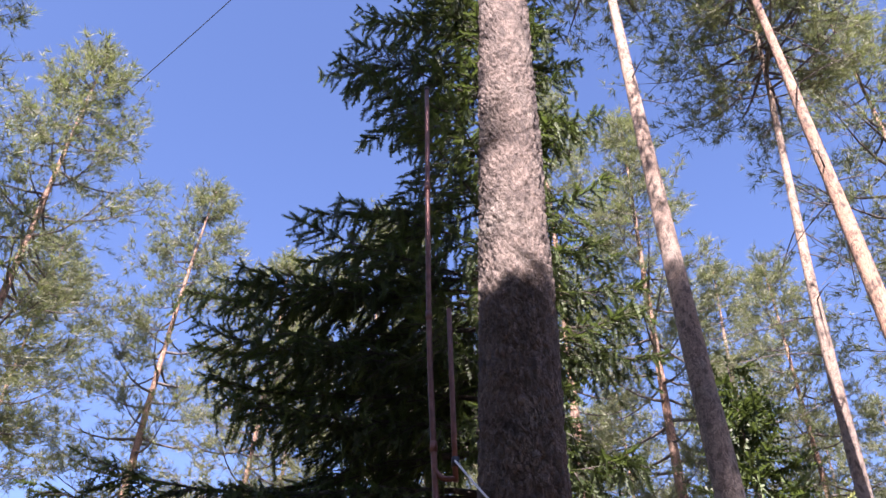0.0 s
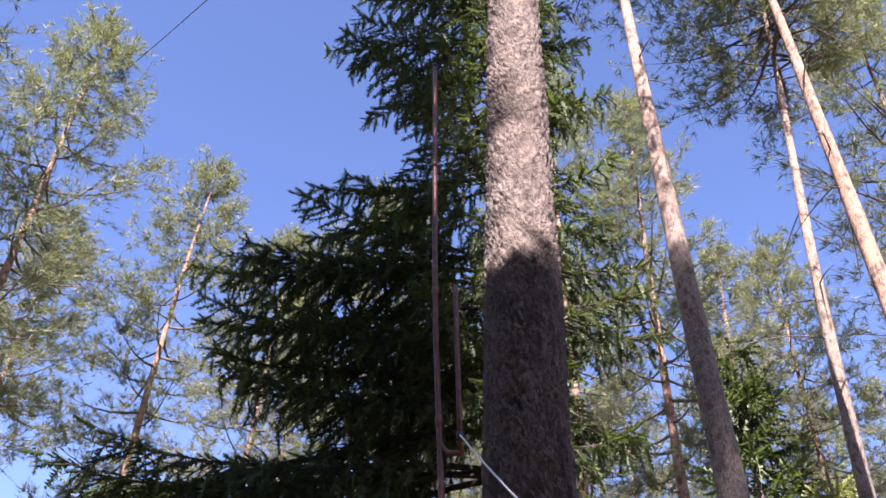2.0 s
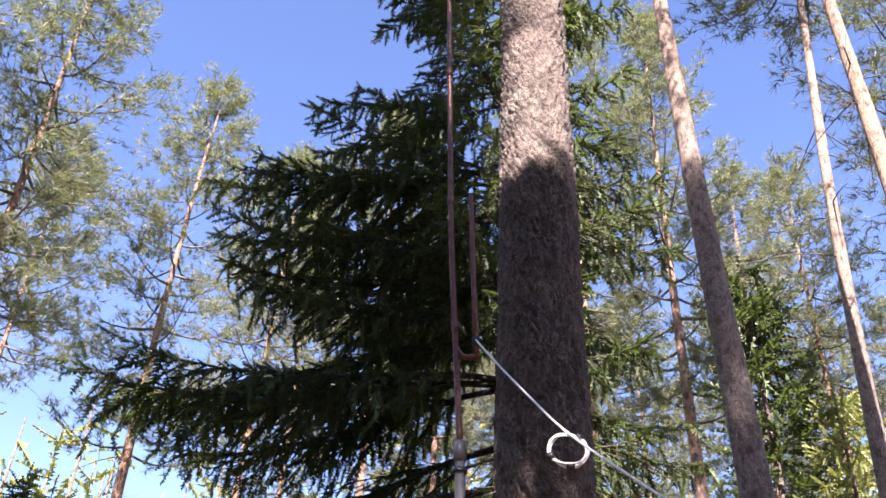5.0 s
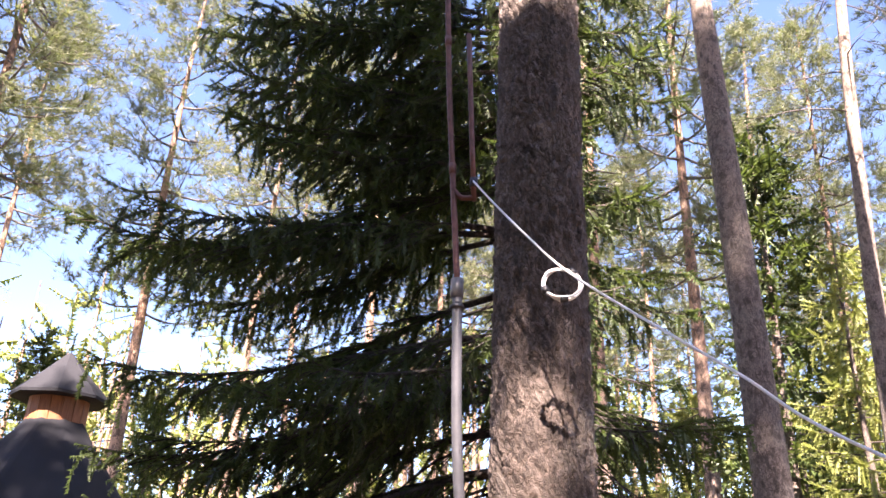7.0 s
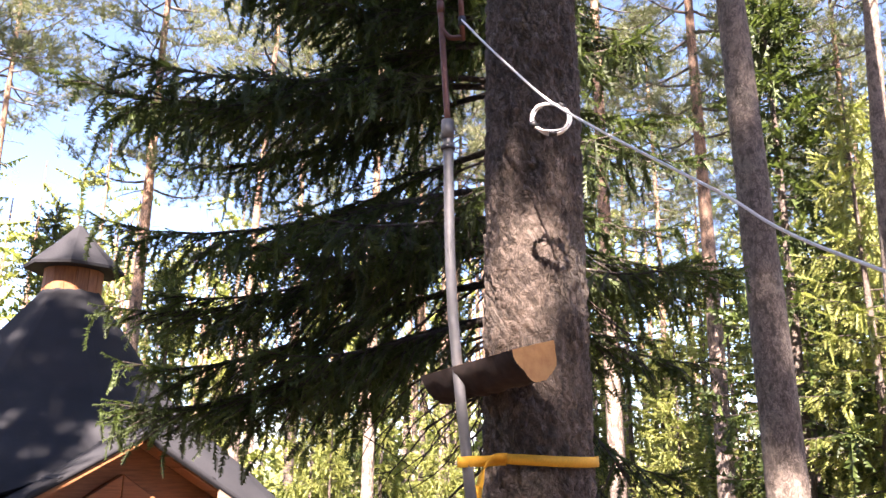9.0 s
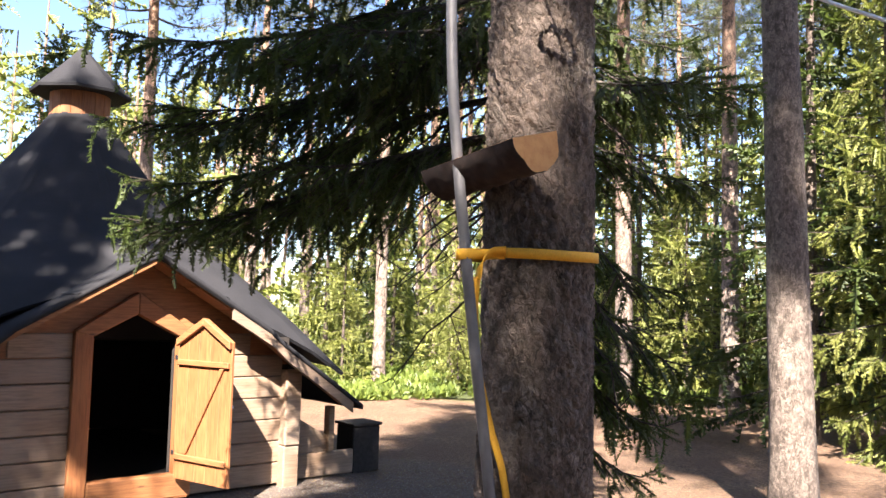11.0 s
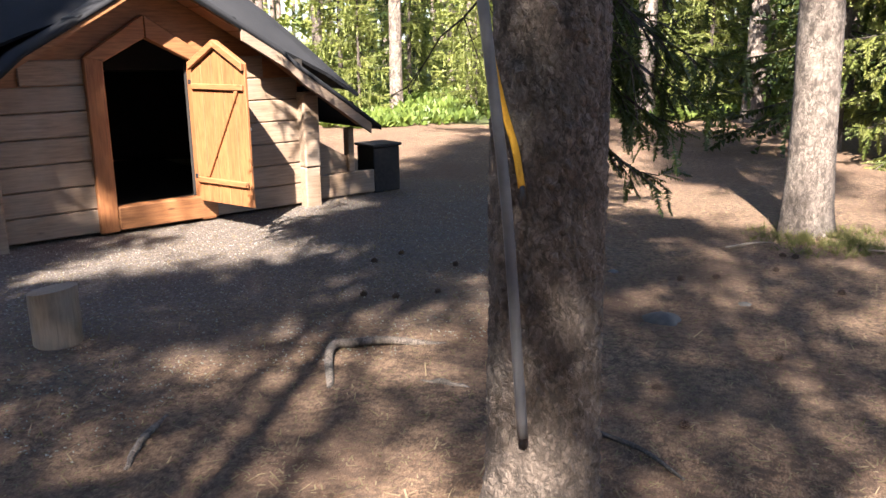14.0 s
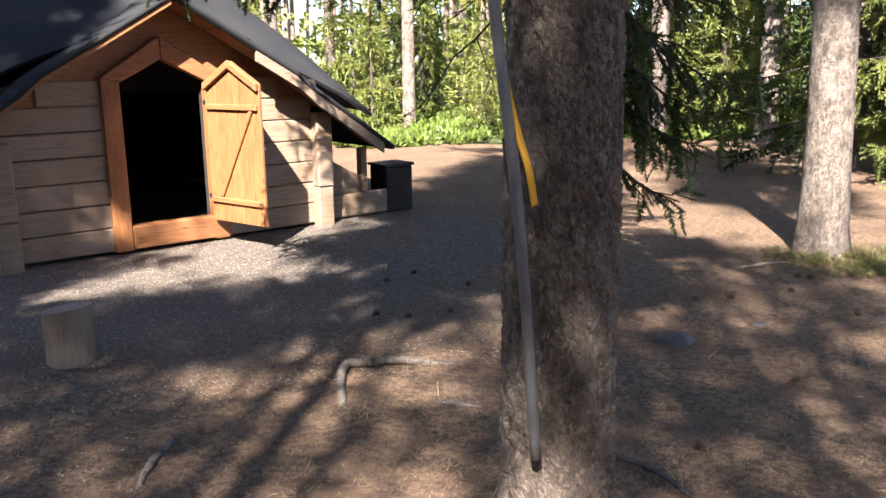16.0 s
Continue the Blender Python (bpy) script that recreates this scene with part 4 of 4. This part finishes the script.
def set_tree(kind, i, x, y, h, turn, label, group):
    key = (kind, i)
    base = 18.0 if kind == "pine_tree" else (8.0, 8.0, 10.0, 20.0, 8.0)[i]
    k = h / base
    m = pose(x, y, 0, 0, 0, turn)
    if key not in stock:
        ob = plant(kind, (PINES if kind == "pine_tree" else SPRUCES)[i], m, label, "tree", group)
        stock[key] = ob
    else:
        ob = copy_thing(stock[key], m)
        ob["label"] = label
    ob.scale = (k, k, k)
    return ob


PINE_LABEL = "tall pine with orange upper trunk and airy green crown"
for x, y, h, i, turn in [
    (-10.4, 9.45, 17.3, 0, 20), (-9.9, 5.7, 17.0, 1, 80), (-13.85, 14.5, 16.6, 3, 140), (-11.0, 15.55, 18.9, 2, 60),
    (-7.6, 14.15, 14.5, 1, 200), (-6.35, 18.0, 19.5, 3, 10), (-10.0, 21.85, 18, 0, 250), (-6.0, 23.3, 20, 1, 300), (1.1, 17.05, 20.5, 2, 330),
    (6.2, 14.2, 19.5, 1, 120), (4.6, 19.5, 17, 0, 170), (3.4, 23.5, 20, 2, 40), (-2.4, 19.5, 19, 2, 90), (-4.0, 27, 19, 3, 210), 
    (0.2, 30, 19, 1, 100),
]:
    set_tree("pine_tree", i + 1, x, y, h, turn, PINE_LABEL, "pines of the wood")
# unseen trees added behind the walker, placed so their crowns shade and dapple the clearing
YOUNG = "unseen slim tree added to shade the near trunk"
for kind, x, y, pieces, lab in [
    # boughs to one side only, shaped to throw a shadow band on the trunk
    ("spruce_tree", 1.36, -2.35, spruce(10.2, 0.035, 9.5, 0.3, 61, 0.2, 0.14, None, 1.6, power=0.3, hang=0.9, extra=[(180 + 7 * math.sin(5 * q), 8.4 + 0.08 * q, 1.62) for q in range(10)]), YOUNG),
    ("spruce_tree", -0.42, -5.0, spruce(18.0, 0.11, 10.6, 1.05, 62, 0.36, 0.3, COARSE, 1.0, power=0.45, hang=0.8), "unseen tall spruce added behind the clearing for its shadow"),
    ("spruce_tree", 0.3, -8.0, spruce(20.5, 0.1, 14.8, 0.75, 69, 0.36, 0.3, COARSE, 1.0, power=0.4, hang=0.8), "unseen tall spruce added behind the clearing for its shadow"),
    ("spruce_tree", -3.95, -3.0, spruce(14.2, 0.12, 3.9, 1.25, 63, 0.36, 0.3, COARSE, 1.0, power=0.42, hang=0.8), "unseen tall spruce added behind the clearing for its shadow"),
    ("spruce_tree", -5.35, -3.0, spruce(14.6, 0.12, 3.0, 1.35, 64, 0.36, 0.3, COARSE, 1.0, power=0.42, hang=0.8), "unseen tall spruce added behind the clearing for its shadow"),
    ("pine_tree", -0.3, -6.0, pine("e", 11.2, 0.08, 8.7, 1.5, 65, (-0.2, 0), None, 3, 0.2, 0.3, 0.05), PINE_LABEL),
    ("pine_tree", 2.2, -6.0, pine("f", 12.6, 0.08, 8.9, 1.6, 66, (0.1, 0), None, 3, 0.3, 0.3, 0.05), PINE_LABEL),
    ("pine_tree", 3.5, -7.0, pine("g", 21.5, 0.13, 16.4, 0.85, 67, (-0.2, 0), None, 3, 1.5, 0.28, 0.04), PINE_LABEL),
    ("pine_tree", 5.3, -7.0, pine("h", 16.5, 0.13, 12.0, 1.7, 68, (0.2, 0), None, 3, 0.7, 0.3, 0.05), PINE_LABEL),
    ("pine_tree", 1.28, -6.5, pine("k", 11.0, 0.05, 9.2, 0.7, 70, (0.1, 0), None, 2, 0.2, 0.3, 0.05), PINE_LABEL),
    ("pine_tree", -1.73, -6.0, pine("m", 10.3, 0.06, 7.9, 1.3, 71, (0.1, 0), None, 2, 0.5, 0.3, 0.05), PINE_LABEL),
]:
    plant(kind, pieces, pose(x, y, 0), lab)
# unseen pine at the side, kept to hold back sky light from the west
set_tree("pine_tree", 2, -9.5, 1.5, 16, 10, PINE_LABEL, "pines of the wood")
_rng = np.random.default_rng(71)
for k in range(9):
    x, y = -9 + 22 * (k + 0.6 * _rng.random()) / 9, 25 + 10 * _rng.random()
    set_tree("pine_tree", 0, x, y, 16 + 4 * _rng.random(), 360 * _rng.random(), PINE_LABEL, "pines of the wood")

SPRUCE_LABEL = "young bright green spruce at the edge of the clearing"
for x, y, h, i, turn in [
    (1.93, 12.95, 9.9, 2, 0), (2.75, 12.0, 7.2, 4, 30), (3.5, 13.6, 7.6, 4, 100), (2.5, 15.6, 6.4, 4, 210), (3.4, 17.4, 7.0, 1, 20), (0.3, 18.6, 5.0, 0, 75), (1.6, 20.6, 7.0, 1, 160), (-6.9, 17.2, 3.6, 0, 60),
    (-5.2, 20.3, 4.5, 1, 10), (-3.3, 22.0, 6.5, 0, 120), (-8.4, 19.7, 6.0, 1, 240), (-0.8, 22.5, 7.5, 0, 320), (1.2, 24.5, 8.5, 1, 45), (3.6, 27.5, 10, 2, 75),
    (-11.8, 18.2, 7.0, 2, 15), (-10.4, 12.2, 6.5, 2, 95), (-13.8, 17.2, 8.0, 0, 180), (6.9, 21.0, 8.5, 1, 33), (8.4, 14.6, 8.0, 0, 66), (-6.6, 26.5, 8.0, 0, 5), (-10.0, 28.0, 9.5, 2, 48), (-15.5, 23.8, 9, 1, 130), (-2.2, 29.5, 9.5, 2, 200),
    (-4.4, 17.6, 2.4, 1, 77), (-9.0, 15.9, 4.2, 0, 12), (0.0, 19.8, 4.8, 1, 250), (2.9, 19.6, 4.0, 0, 140), (4.9, 17.2, 5.0, 1, 300),
    # next three rows: unseen spruces added round the walker to block sky light
    (-14, -17, 17, 2, 60), (-10.5, -20, 18, 2, 140), (-7, -19, 17, 2, 200), (-3.5, -21, 19, 2, 20), (0, -20, 18, 2, 90), (3.5, -21, 19, 2, 250), (7, -19, 18, 2, 310), (10.5, -17, 18, 2, 170),
    (12, -10, 16, 2, 33), (11, -4, 15, 2, 66), (12.5, 2, 16, 2, 99), (-13, -9, 16, 2, 12), (-11, -3.5, 15, 2, 42),
    (-12, -12, 12.5, 2, 5), (-9.6, -11.5, 13, 2, 25), (-7.4, -11.2, 13, 2, 77), (-5.1, -11.8, 13, 2, 101), (-2.9, -11.3, 12.8, 2, 143), (-0.7, -11.6, 13, 2, 180), (1.5, -11.2, 12.7, 2, 213), (3.7, -11.7, 13, 2, 240), (5.9, -11.2, 13, 2, 270), (8.2, -11.5, 13, 2, 300), (9.5, -7, 13, 2, 330), (9.2, -1.2, 12.5, 2, 350), (-9, -6.2, 13, 2, 64),
    (3.7, 21.0, 7.0, 0, 10), (5.6, 22.5, 8.0, 1, 80), (-1.6, 20.8, 3.5, 0, 200), (-7.6, 22.6, 5.5, 1, 99), (6.3, 17.9, 6.0, 0, 44),
]:
    set_tree("spruce_tree", i, x, y, h, turn, SPRUCE_LABEL if i in (0, 1, 4) else "dark green spruce among the pines", "spruces of the wood")

# the wood beyond: too far to tell one tree from the next
def far_wood():
    rng = np.random.default_rng(9)
    trunks, O, X, S, L = [], [], [], [], []
    for k in range(330):
        a = math.radians(-75 + 120 * rng.random()) if k < 240 else 2 * math.pi * rng.random()
        d = 34 + 45 * rng.random()
        x, y = d * math.sin(a), 3 + d * math.cos(a)
        h, lean = 13 + 6 * rng.random(), rng.normal(size=2) * 0.3
        trunks.append(tube([(x, y, -0.2), (x + lean[0] * 0.5, y + lean[1] * 0.5, h / 2), (x + lean[0], y + lean[1], h)], [0.17, 0.12, 0.03], 5, False))
        fir = rng.random() < 0.55
        for q in range(26):
            u = rng.random()
            z = h * (0.06 + 0.94 * u) if fir else h * (0.45 + 0.55 * u)
            b = 6.283 * rng.random()
            r = (1.7 * (1 - u) + 0.15 if fir else 1.5 * (1.1 - u)) * (0.3 + 0.7 * rng.random())
            out = np.array([math.cos(b), math.sin(b), -0.35 if fir else 0.4])
            O.append(np.array([x, y, z]) + out * r * 0.4)
            X.append(out + rng.normal(size=3) * 0.3)
            S.append(rng.normal(size=3))
            L.append(1.0 + 0.9 * rng.random())
    for k in range(2600):
        a, d = math.radians(-70 + 110 * rng.random()), 29 + 22 * rng.random()
        O.append((d * math.sin(a), 3 + d * math.cos(a), 3.4 * rng.random() ** 1.4))
        X.append(rng.normal(size=3) + (0, 0, 0.2))
        S.append(rng.normal(size=3))
        L.append(0.9 + 0.8 * rng.random())
    return joined(trunks), scatter(COARSE, O, X, S, L)


_w = thing("far_wood", pose(0, 0, 0), "distant mixed wood of pines and spruces", "woodland", kind="stuff")
_tk, _fo = far_wood()
tagged(part("far_trunks", raw_mesh("far_trunks", *_tk), PINE_BARK, _w), kind="stuff")
tagged(part("far_foliage", raw_mesh("far_foliage", *_fo), SPRUCE_LIGHT, _w), kind="stuff")

# ---------------------------------------------------------------- on the ground
def leafy(n=7, rng=np.random.default_rng(6)):
    """A small leafy shrub, 1 high along its axis."""
    V, T = [], []
    for i in range(n):
        a, o, r0 = 2.4 * i, 0.3 + 0.8 * rng.random(), 0.25 + 0.6 * i / n
        d = np.array([math.cos(o), math.sin(o) * math.cos(a), math.sin(o) * math.sin(a)])
        s = np.cross(d, rng.normal(size=3))
        s *= 0.13 / np.linalg.norm(s)
        root = np.array([r0 * 0.6, 0, 0])
        V += [root, root + d * 0.25 + s, root + d * 0.5, root + d * 0.25 - s]
        T += [(4 * i, 4 * i + 1, 4 * i + 2), (4 * i, 4 * i + 2, 4 * i + 3)]
    return np.array(V), np.array(T)


def shrubs():
    rng = np.random.default_rng(14)
    O, L = [], []
    while len(O) < 9000:
        x, v = -16 + 30 * rng.random(), 11 * rng.random() ** 1.5
        y = 17.2 + 0.36 * x + v + 0.5 * math.sin(1.3 * x)
        if noise.noise(Vector((x * 0.5, y * 0.5, 5))) > -0.25 and math.hypot(x + 6.1, y - 7.6) > 3.6:
            O.append((x, y, -0.03))
            L.append(0.22 + 0.2 * rng.random())
    X = rng.normal(size=(len(O), 3)) * 0.3 + (0, 0, 1)
    return scatter(leafy(), O, X, rng.normal(size=(len(O), 3)), L)


tagged(part("bilberry_shrubs", raw_mesh("bilberry_shrubs", *shrubs()), BERRY_GREEN), "low bright green bilberry shrubs along the wood's edge", "shrubs", kind="stuff")


DRY_MOSS = needles("dry_moss", (0.07, 0.07, 0.025), (0.24, 0.21, 0.08), 0.8)


def moss_tufts():
    rng = np.random.default_rng(15)
    O, X = [], []
    for k in range(420):
        a, r = 6.283 * rng.random(), 0.16 + 0.5 * rng.random() ** 1.6
        x, y = 1.0 + r * math.cos(a) + 0.12, 7.42 + 0.9 * r * math.sin(a) - 0.25
        O.append((x, y, rise(x, y) - 0.005))
        X.append(rng.normal(size=3) * 0.55 + (0, 0, 1))
    return scatter(TUFT, O, X, rng.normal(size=(len(O), 3)), 0.05 + 0.06 * rng.random(len(O)))


tagged(part("grass_tufts", raw_mesh("grass_tufts", *moss_tufts()), DRY_MOSS), "yellow-green moss and thin grass round the pine's foot", "grass", kind="stuff")


def litter(count, seed, size, box_, flat):
    """Chips, twigs and needles strewn on the ground."""
    rng = np.random.default_rng(seed)
    V = np.array([(0, -0.5, 0), (0, 0.5, 0), (1, 0.35, 0.2), (1, -0.35, 0.15), (0.5, 0, flat)])
    T = np.array([(0, 4, 1), (1, 4, 2), (2, 4, 3), (3, 4, 0)])
    O = []
    for k in range(count):
        x, y = box_[0] + (box_[2] - box_[0]) * rng.random(), box_[1] + (box_[3] - box_[1]) * rng.random()
        O.append((x, y, rise(x, y) + 0.001))
    X = rng.normal(size=(count, 3)) * (1, 1, 0.16)
    S = np.cross(X, (0, 0, 1.0)) + rng.normal(size=(count, 3)) * 0.1
    return scatter((V, T), O, X, S, size * (0.4 + 1.2 * rng.random(count) ** 2), size * (0.08 + 0.1 * rng.random(count)))


LITTER = needles("dry_litter", (0.06, 0.036, 0.022), (0.4, 0.285, 0.18), 0.85)
tagged(part("needle_litter", raw_mesh("needle_litter", *litter(42000, 3, 0.043, (-4.5, 2.0, 3.6, 9.5), 0.12)), LITTER), "dry needles, twigs and chips strewn on the ground", "litter", kind="stuff")


def pebbles():
    rng = np.random.default_rng(4)
    V = np.array([(1, 0, 0), (-1, 0, 0), (0, 1, 0), (0, -1, 0), (0, 0, 0.8), (0, 0, -0.5)]) * 0.5
    T = np.array([(0, 2, 4), (2, 1, 4), (1, 3, 4), (3, 0, 4), (2, 0, 5), (1, 2, 5), (3, 1, 5), (0, 3, 5)])
    O = []
    while len(O) < 5200:
        x, y = -6 + 5.2 * rng.random(), 2.6 + 6.5 * rng.random()
        if math.hypot(x + 4.1, y - 6.4) + 3.2 * (0.5 + 0.5 * noise.noise(Vector((x, y, 0)))) < 5.2 and (x + 5.07) * 0.83 - (y - 5.37) * 0.558 > 0.05:
            O.append((x, y, rise(x, y) + 0.002))
    X = rng.normal(size=(len(O), 3)) * (1, 1, 0.2)
    return scatter((V, T), O, X, rng.normal(size=(len(O), 3)) * (1, 1, 0.2), 0.008 + 0.016 * rng.random(len(O)) ** 2, 0.008 + 0.01 * rng.random(len(O)))


GRAVEL = needles("gravel_stone", (0.14, 0.135, 0.13), (0.45, 0.42, 0.39), 0.8)
tagged(part("gravel", raw_mesh("gravel", *pebbles()), GRAVEL), "loose grey gravel before the hut", "gravel", kind="stuff")

# roots, sticks, a stone and cones
for pts, rad, lab in [
    ([(-1.50, 3.50, -0.02), (-1.56, 3.66, 0.015), (-1.69, 3.96, 0.025), (-1.60, 4.06, 0.03), (-1.36, 4.15, 0.022), (-1.05, 4.27, -0.02)], 0.022, "bare grey root bent across the trodden ground"),
    ([(-1.15, 3.72, -0.015), (-0.98, 3.70, 0.012), (-0.80, 3.66, -0.015)], 0.016, "thin grey root showing in the needle litter"),
    ([(-1.95, 2.62, -0.012), (-2.02, 2.82, 0.01), (-2.08, 3.08, -0.012)], 0.014, "thin grey root showing in the needle litter"),
]:
    P = smooth_line(pts, 7)
    part_ = thing("root", pose(0, 0, 0), lab, "root", "roots in the ground")
    k = np.linspace(0, 1, len(P))
    part("wood", raw_mesh("root", *tube(P + 0.004 * np.sin(k * 19)[:, None], rad * (0.75 + 0.35 * np.sin(k * 3.1)), 9)), ROOT, part_, smooth=True)
for x0, y0, x1, y1, lab in [(0.35, 6.7, 0.72, 6.95, "pale dry stick lying beside the pine"), (1.35, 6.85, 1.6, 6.7, "pale dry stick lying beside the pine"), (-0.25, 3.35, 0.1, 3.05, "dark dry stick lying on the ground")]:
    st = thing("stick", pose(0, 0, 0), lab, "stick", "sticks on the ground")
    part("wood", raw_mesh("stick", *tube(smooth_line([(x0, y0, 0.03), ((x0 + x1) / 2 + 0.02, (y0 + y1) / 2 + 0.02, 0.04), (x1, y1, 0.03)], 4), [0.011, 0.01, 0.01, 0.011, 0.009, 0.009, 0.008, 0.008, 0.006], 7)), STUMP_WOOD if "pale" in lab else DEAD_WOOD, st, smooth=True)


def stone_mesh(r, seed, flat):
    bm = bmesh.new()
    bmesh.ops.create_icosphere(bm, subdivisions=3, radius=r)
    for v in bm.verts:
        v.co *= 1 + 0.25 * noise.noise(v.co * (1.3 / r) + Vector((seed, 0, 0))) + 0.06 * noise.noise(v.co * (5 / r))
        v.co.z *= flat
    return bm


for x, y, r, sd in [(-0.05, 4.95, 0.12, 1), (0.42, 5.35, 0.05, 5), (-0.42, 5.9, 0.045, 8), (1.75, 4.6, 0.05, 3)]:
    tagged(part("stone", stone_mesh(r, sd, 0.55), STONE, smooth=True, m=pose(x, y, -0.25 * r, 0, 0, 40 * sd)), "grey stone half sunk in the needle litter", "stone", "stones on the ground")

CONE = plain("cone_scales", (0.09, 0.055, 0.035), 0.85, 0.0, 0.4)


def cone_mesh():
    pieces = []
    for i in range(26):
        a, u = 2.4 * i, i / 26
        r = 0.017 * math.sin(math.pi * (0.12 + 0.85 * u)) + 0.002
        c0 = np.array([r * 0.5 * math.cos(a), r * 0.5 * math.sin(a), 0.042 * u])
        c1 = np.array([r * 1.2 * math.cos(a), r * 1.2 * math.sin(a), 0.042 * u + 0.006])
        pieces.append(tube([c0, c1], [0.006, 0.0035], 4))
    pieces.append(tube([(0, 0, 0), (0, 0, 0.022), (0, 0, 0.044)], [0.007, 0.012, 0.003], 6))
    return raw_mesh("cone", *joined(pieces))


_cm = cone_mesh()
_rng = np.random.default_rng(23)
for k in range(24):
    x, y = -2.2 + 4.6 * _rng.random(), 3.0 + 4.2 * _rng.random()
    if math.hypot(x - TX, y - TY) < 0.4:
        continue
    tagged(part("pine_cone", _cm, CONE, m=pose(x, y, rise(x, y) + 0.012, 80 + 20 * _rng.random(), 0, 360 * _rng.random())), "small brown pine cone on the ground", "cone", "cones on the ground")

# the thin wire high between the trees
wire = thing("aerial_wire", pose(0, 0, 0), "thin black wire strung high between two trees", "wire")
_a, _b = np.array((-10.1, 10.05, 16.3)), np.array((-0.36, 4.62, 16.0))
_t = np.linspace(0, 1, 25)[:, None]
part("strand", raw_mesh("strand", *tube(_a + (_b - _a) * _t - np.array([0, 0, 1]) * (0.25 * 4 * _t * (1 - _t)) , 0.009, 5)), BLACK_TAPE, wire)
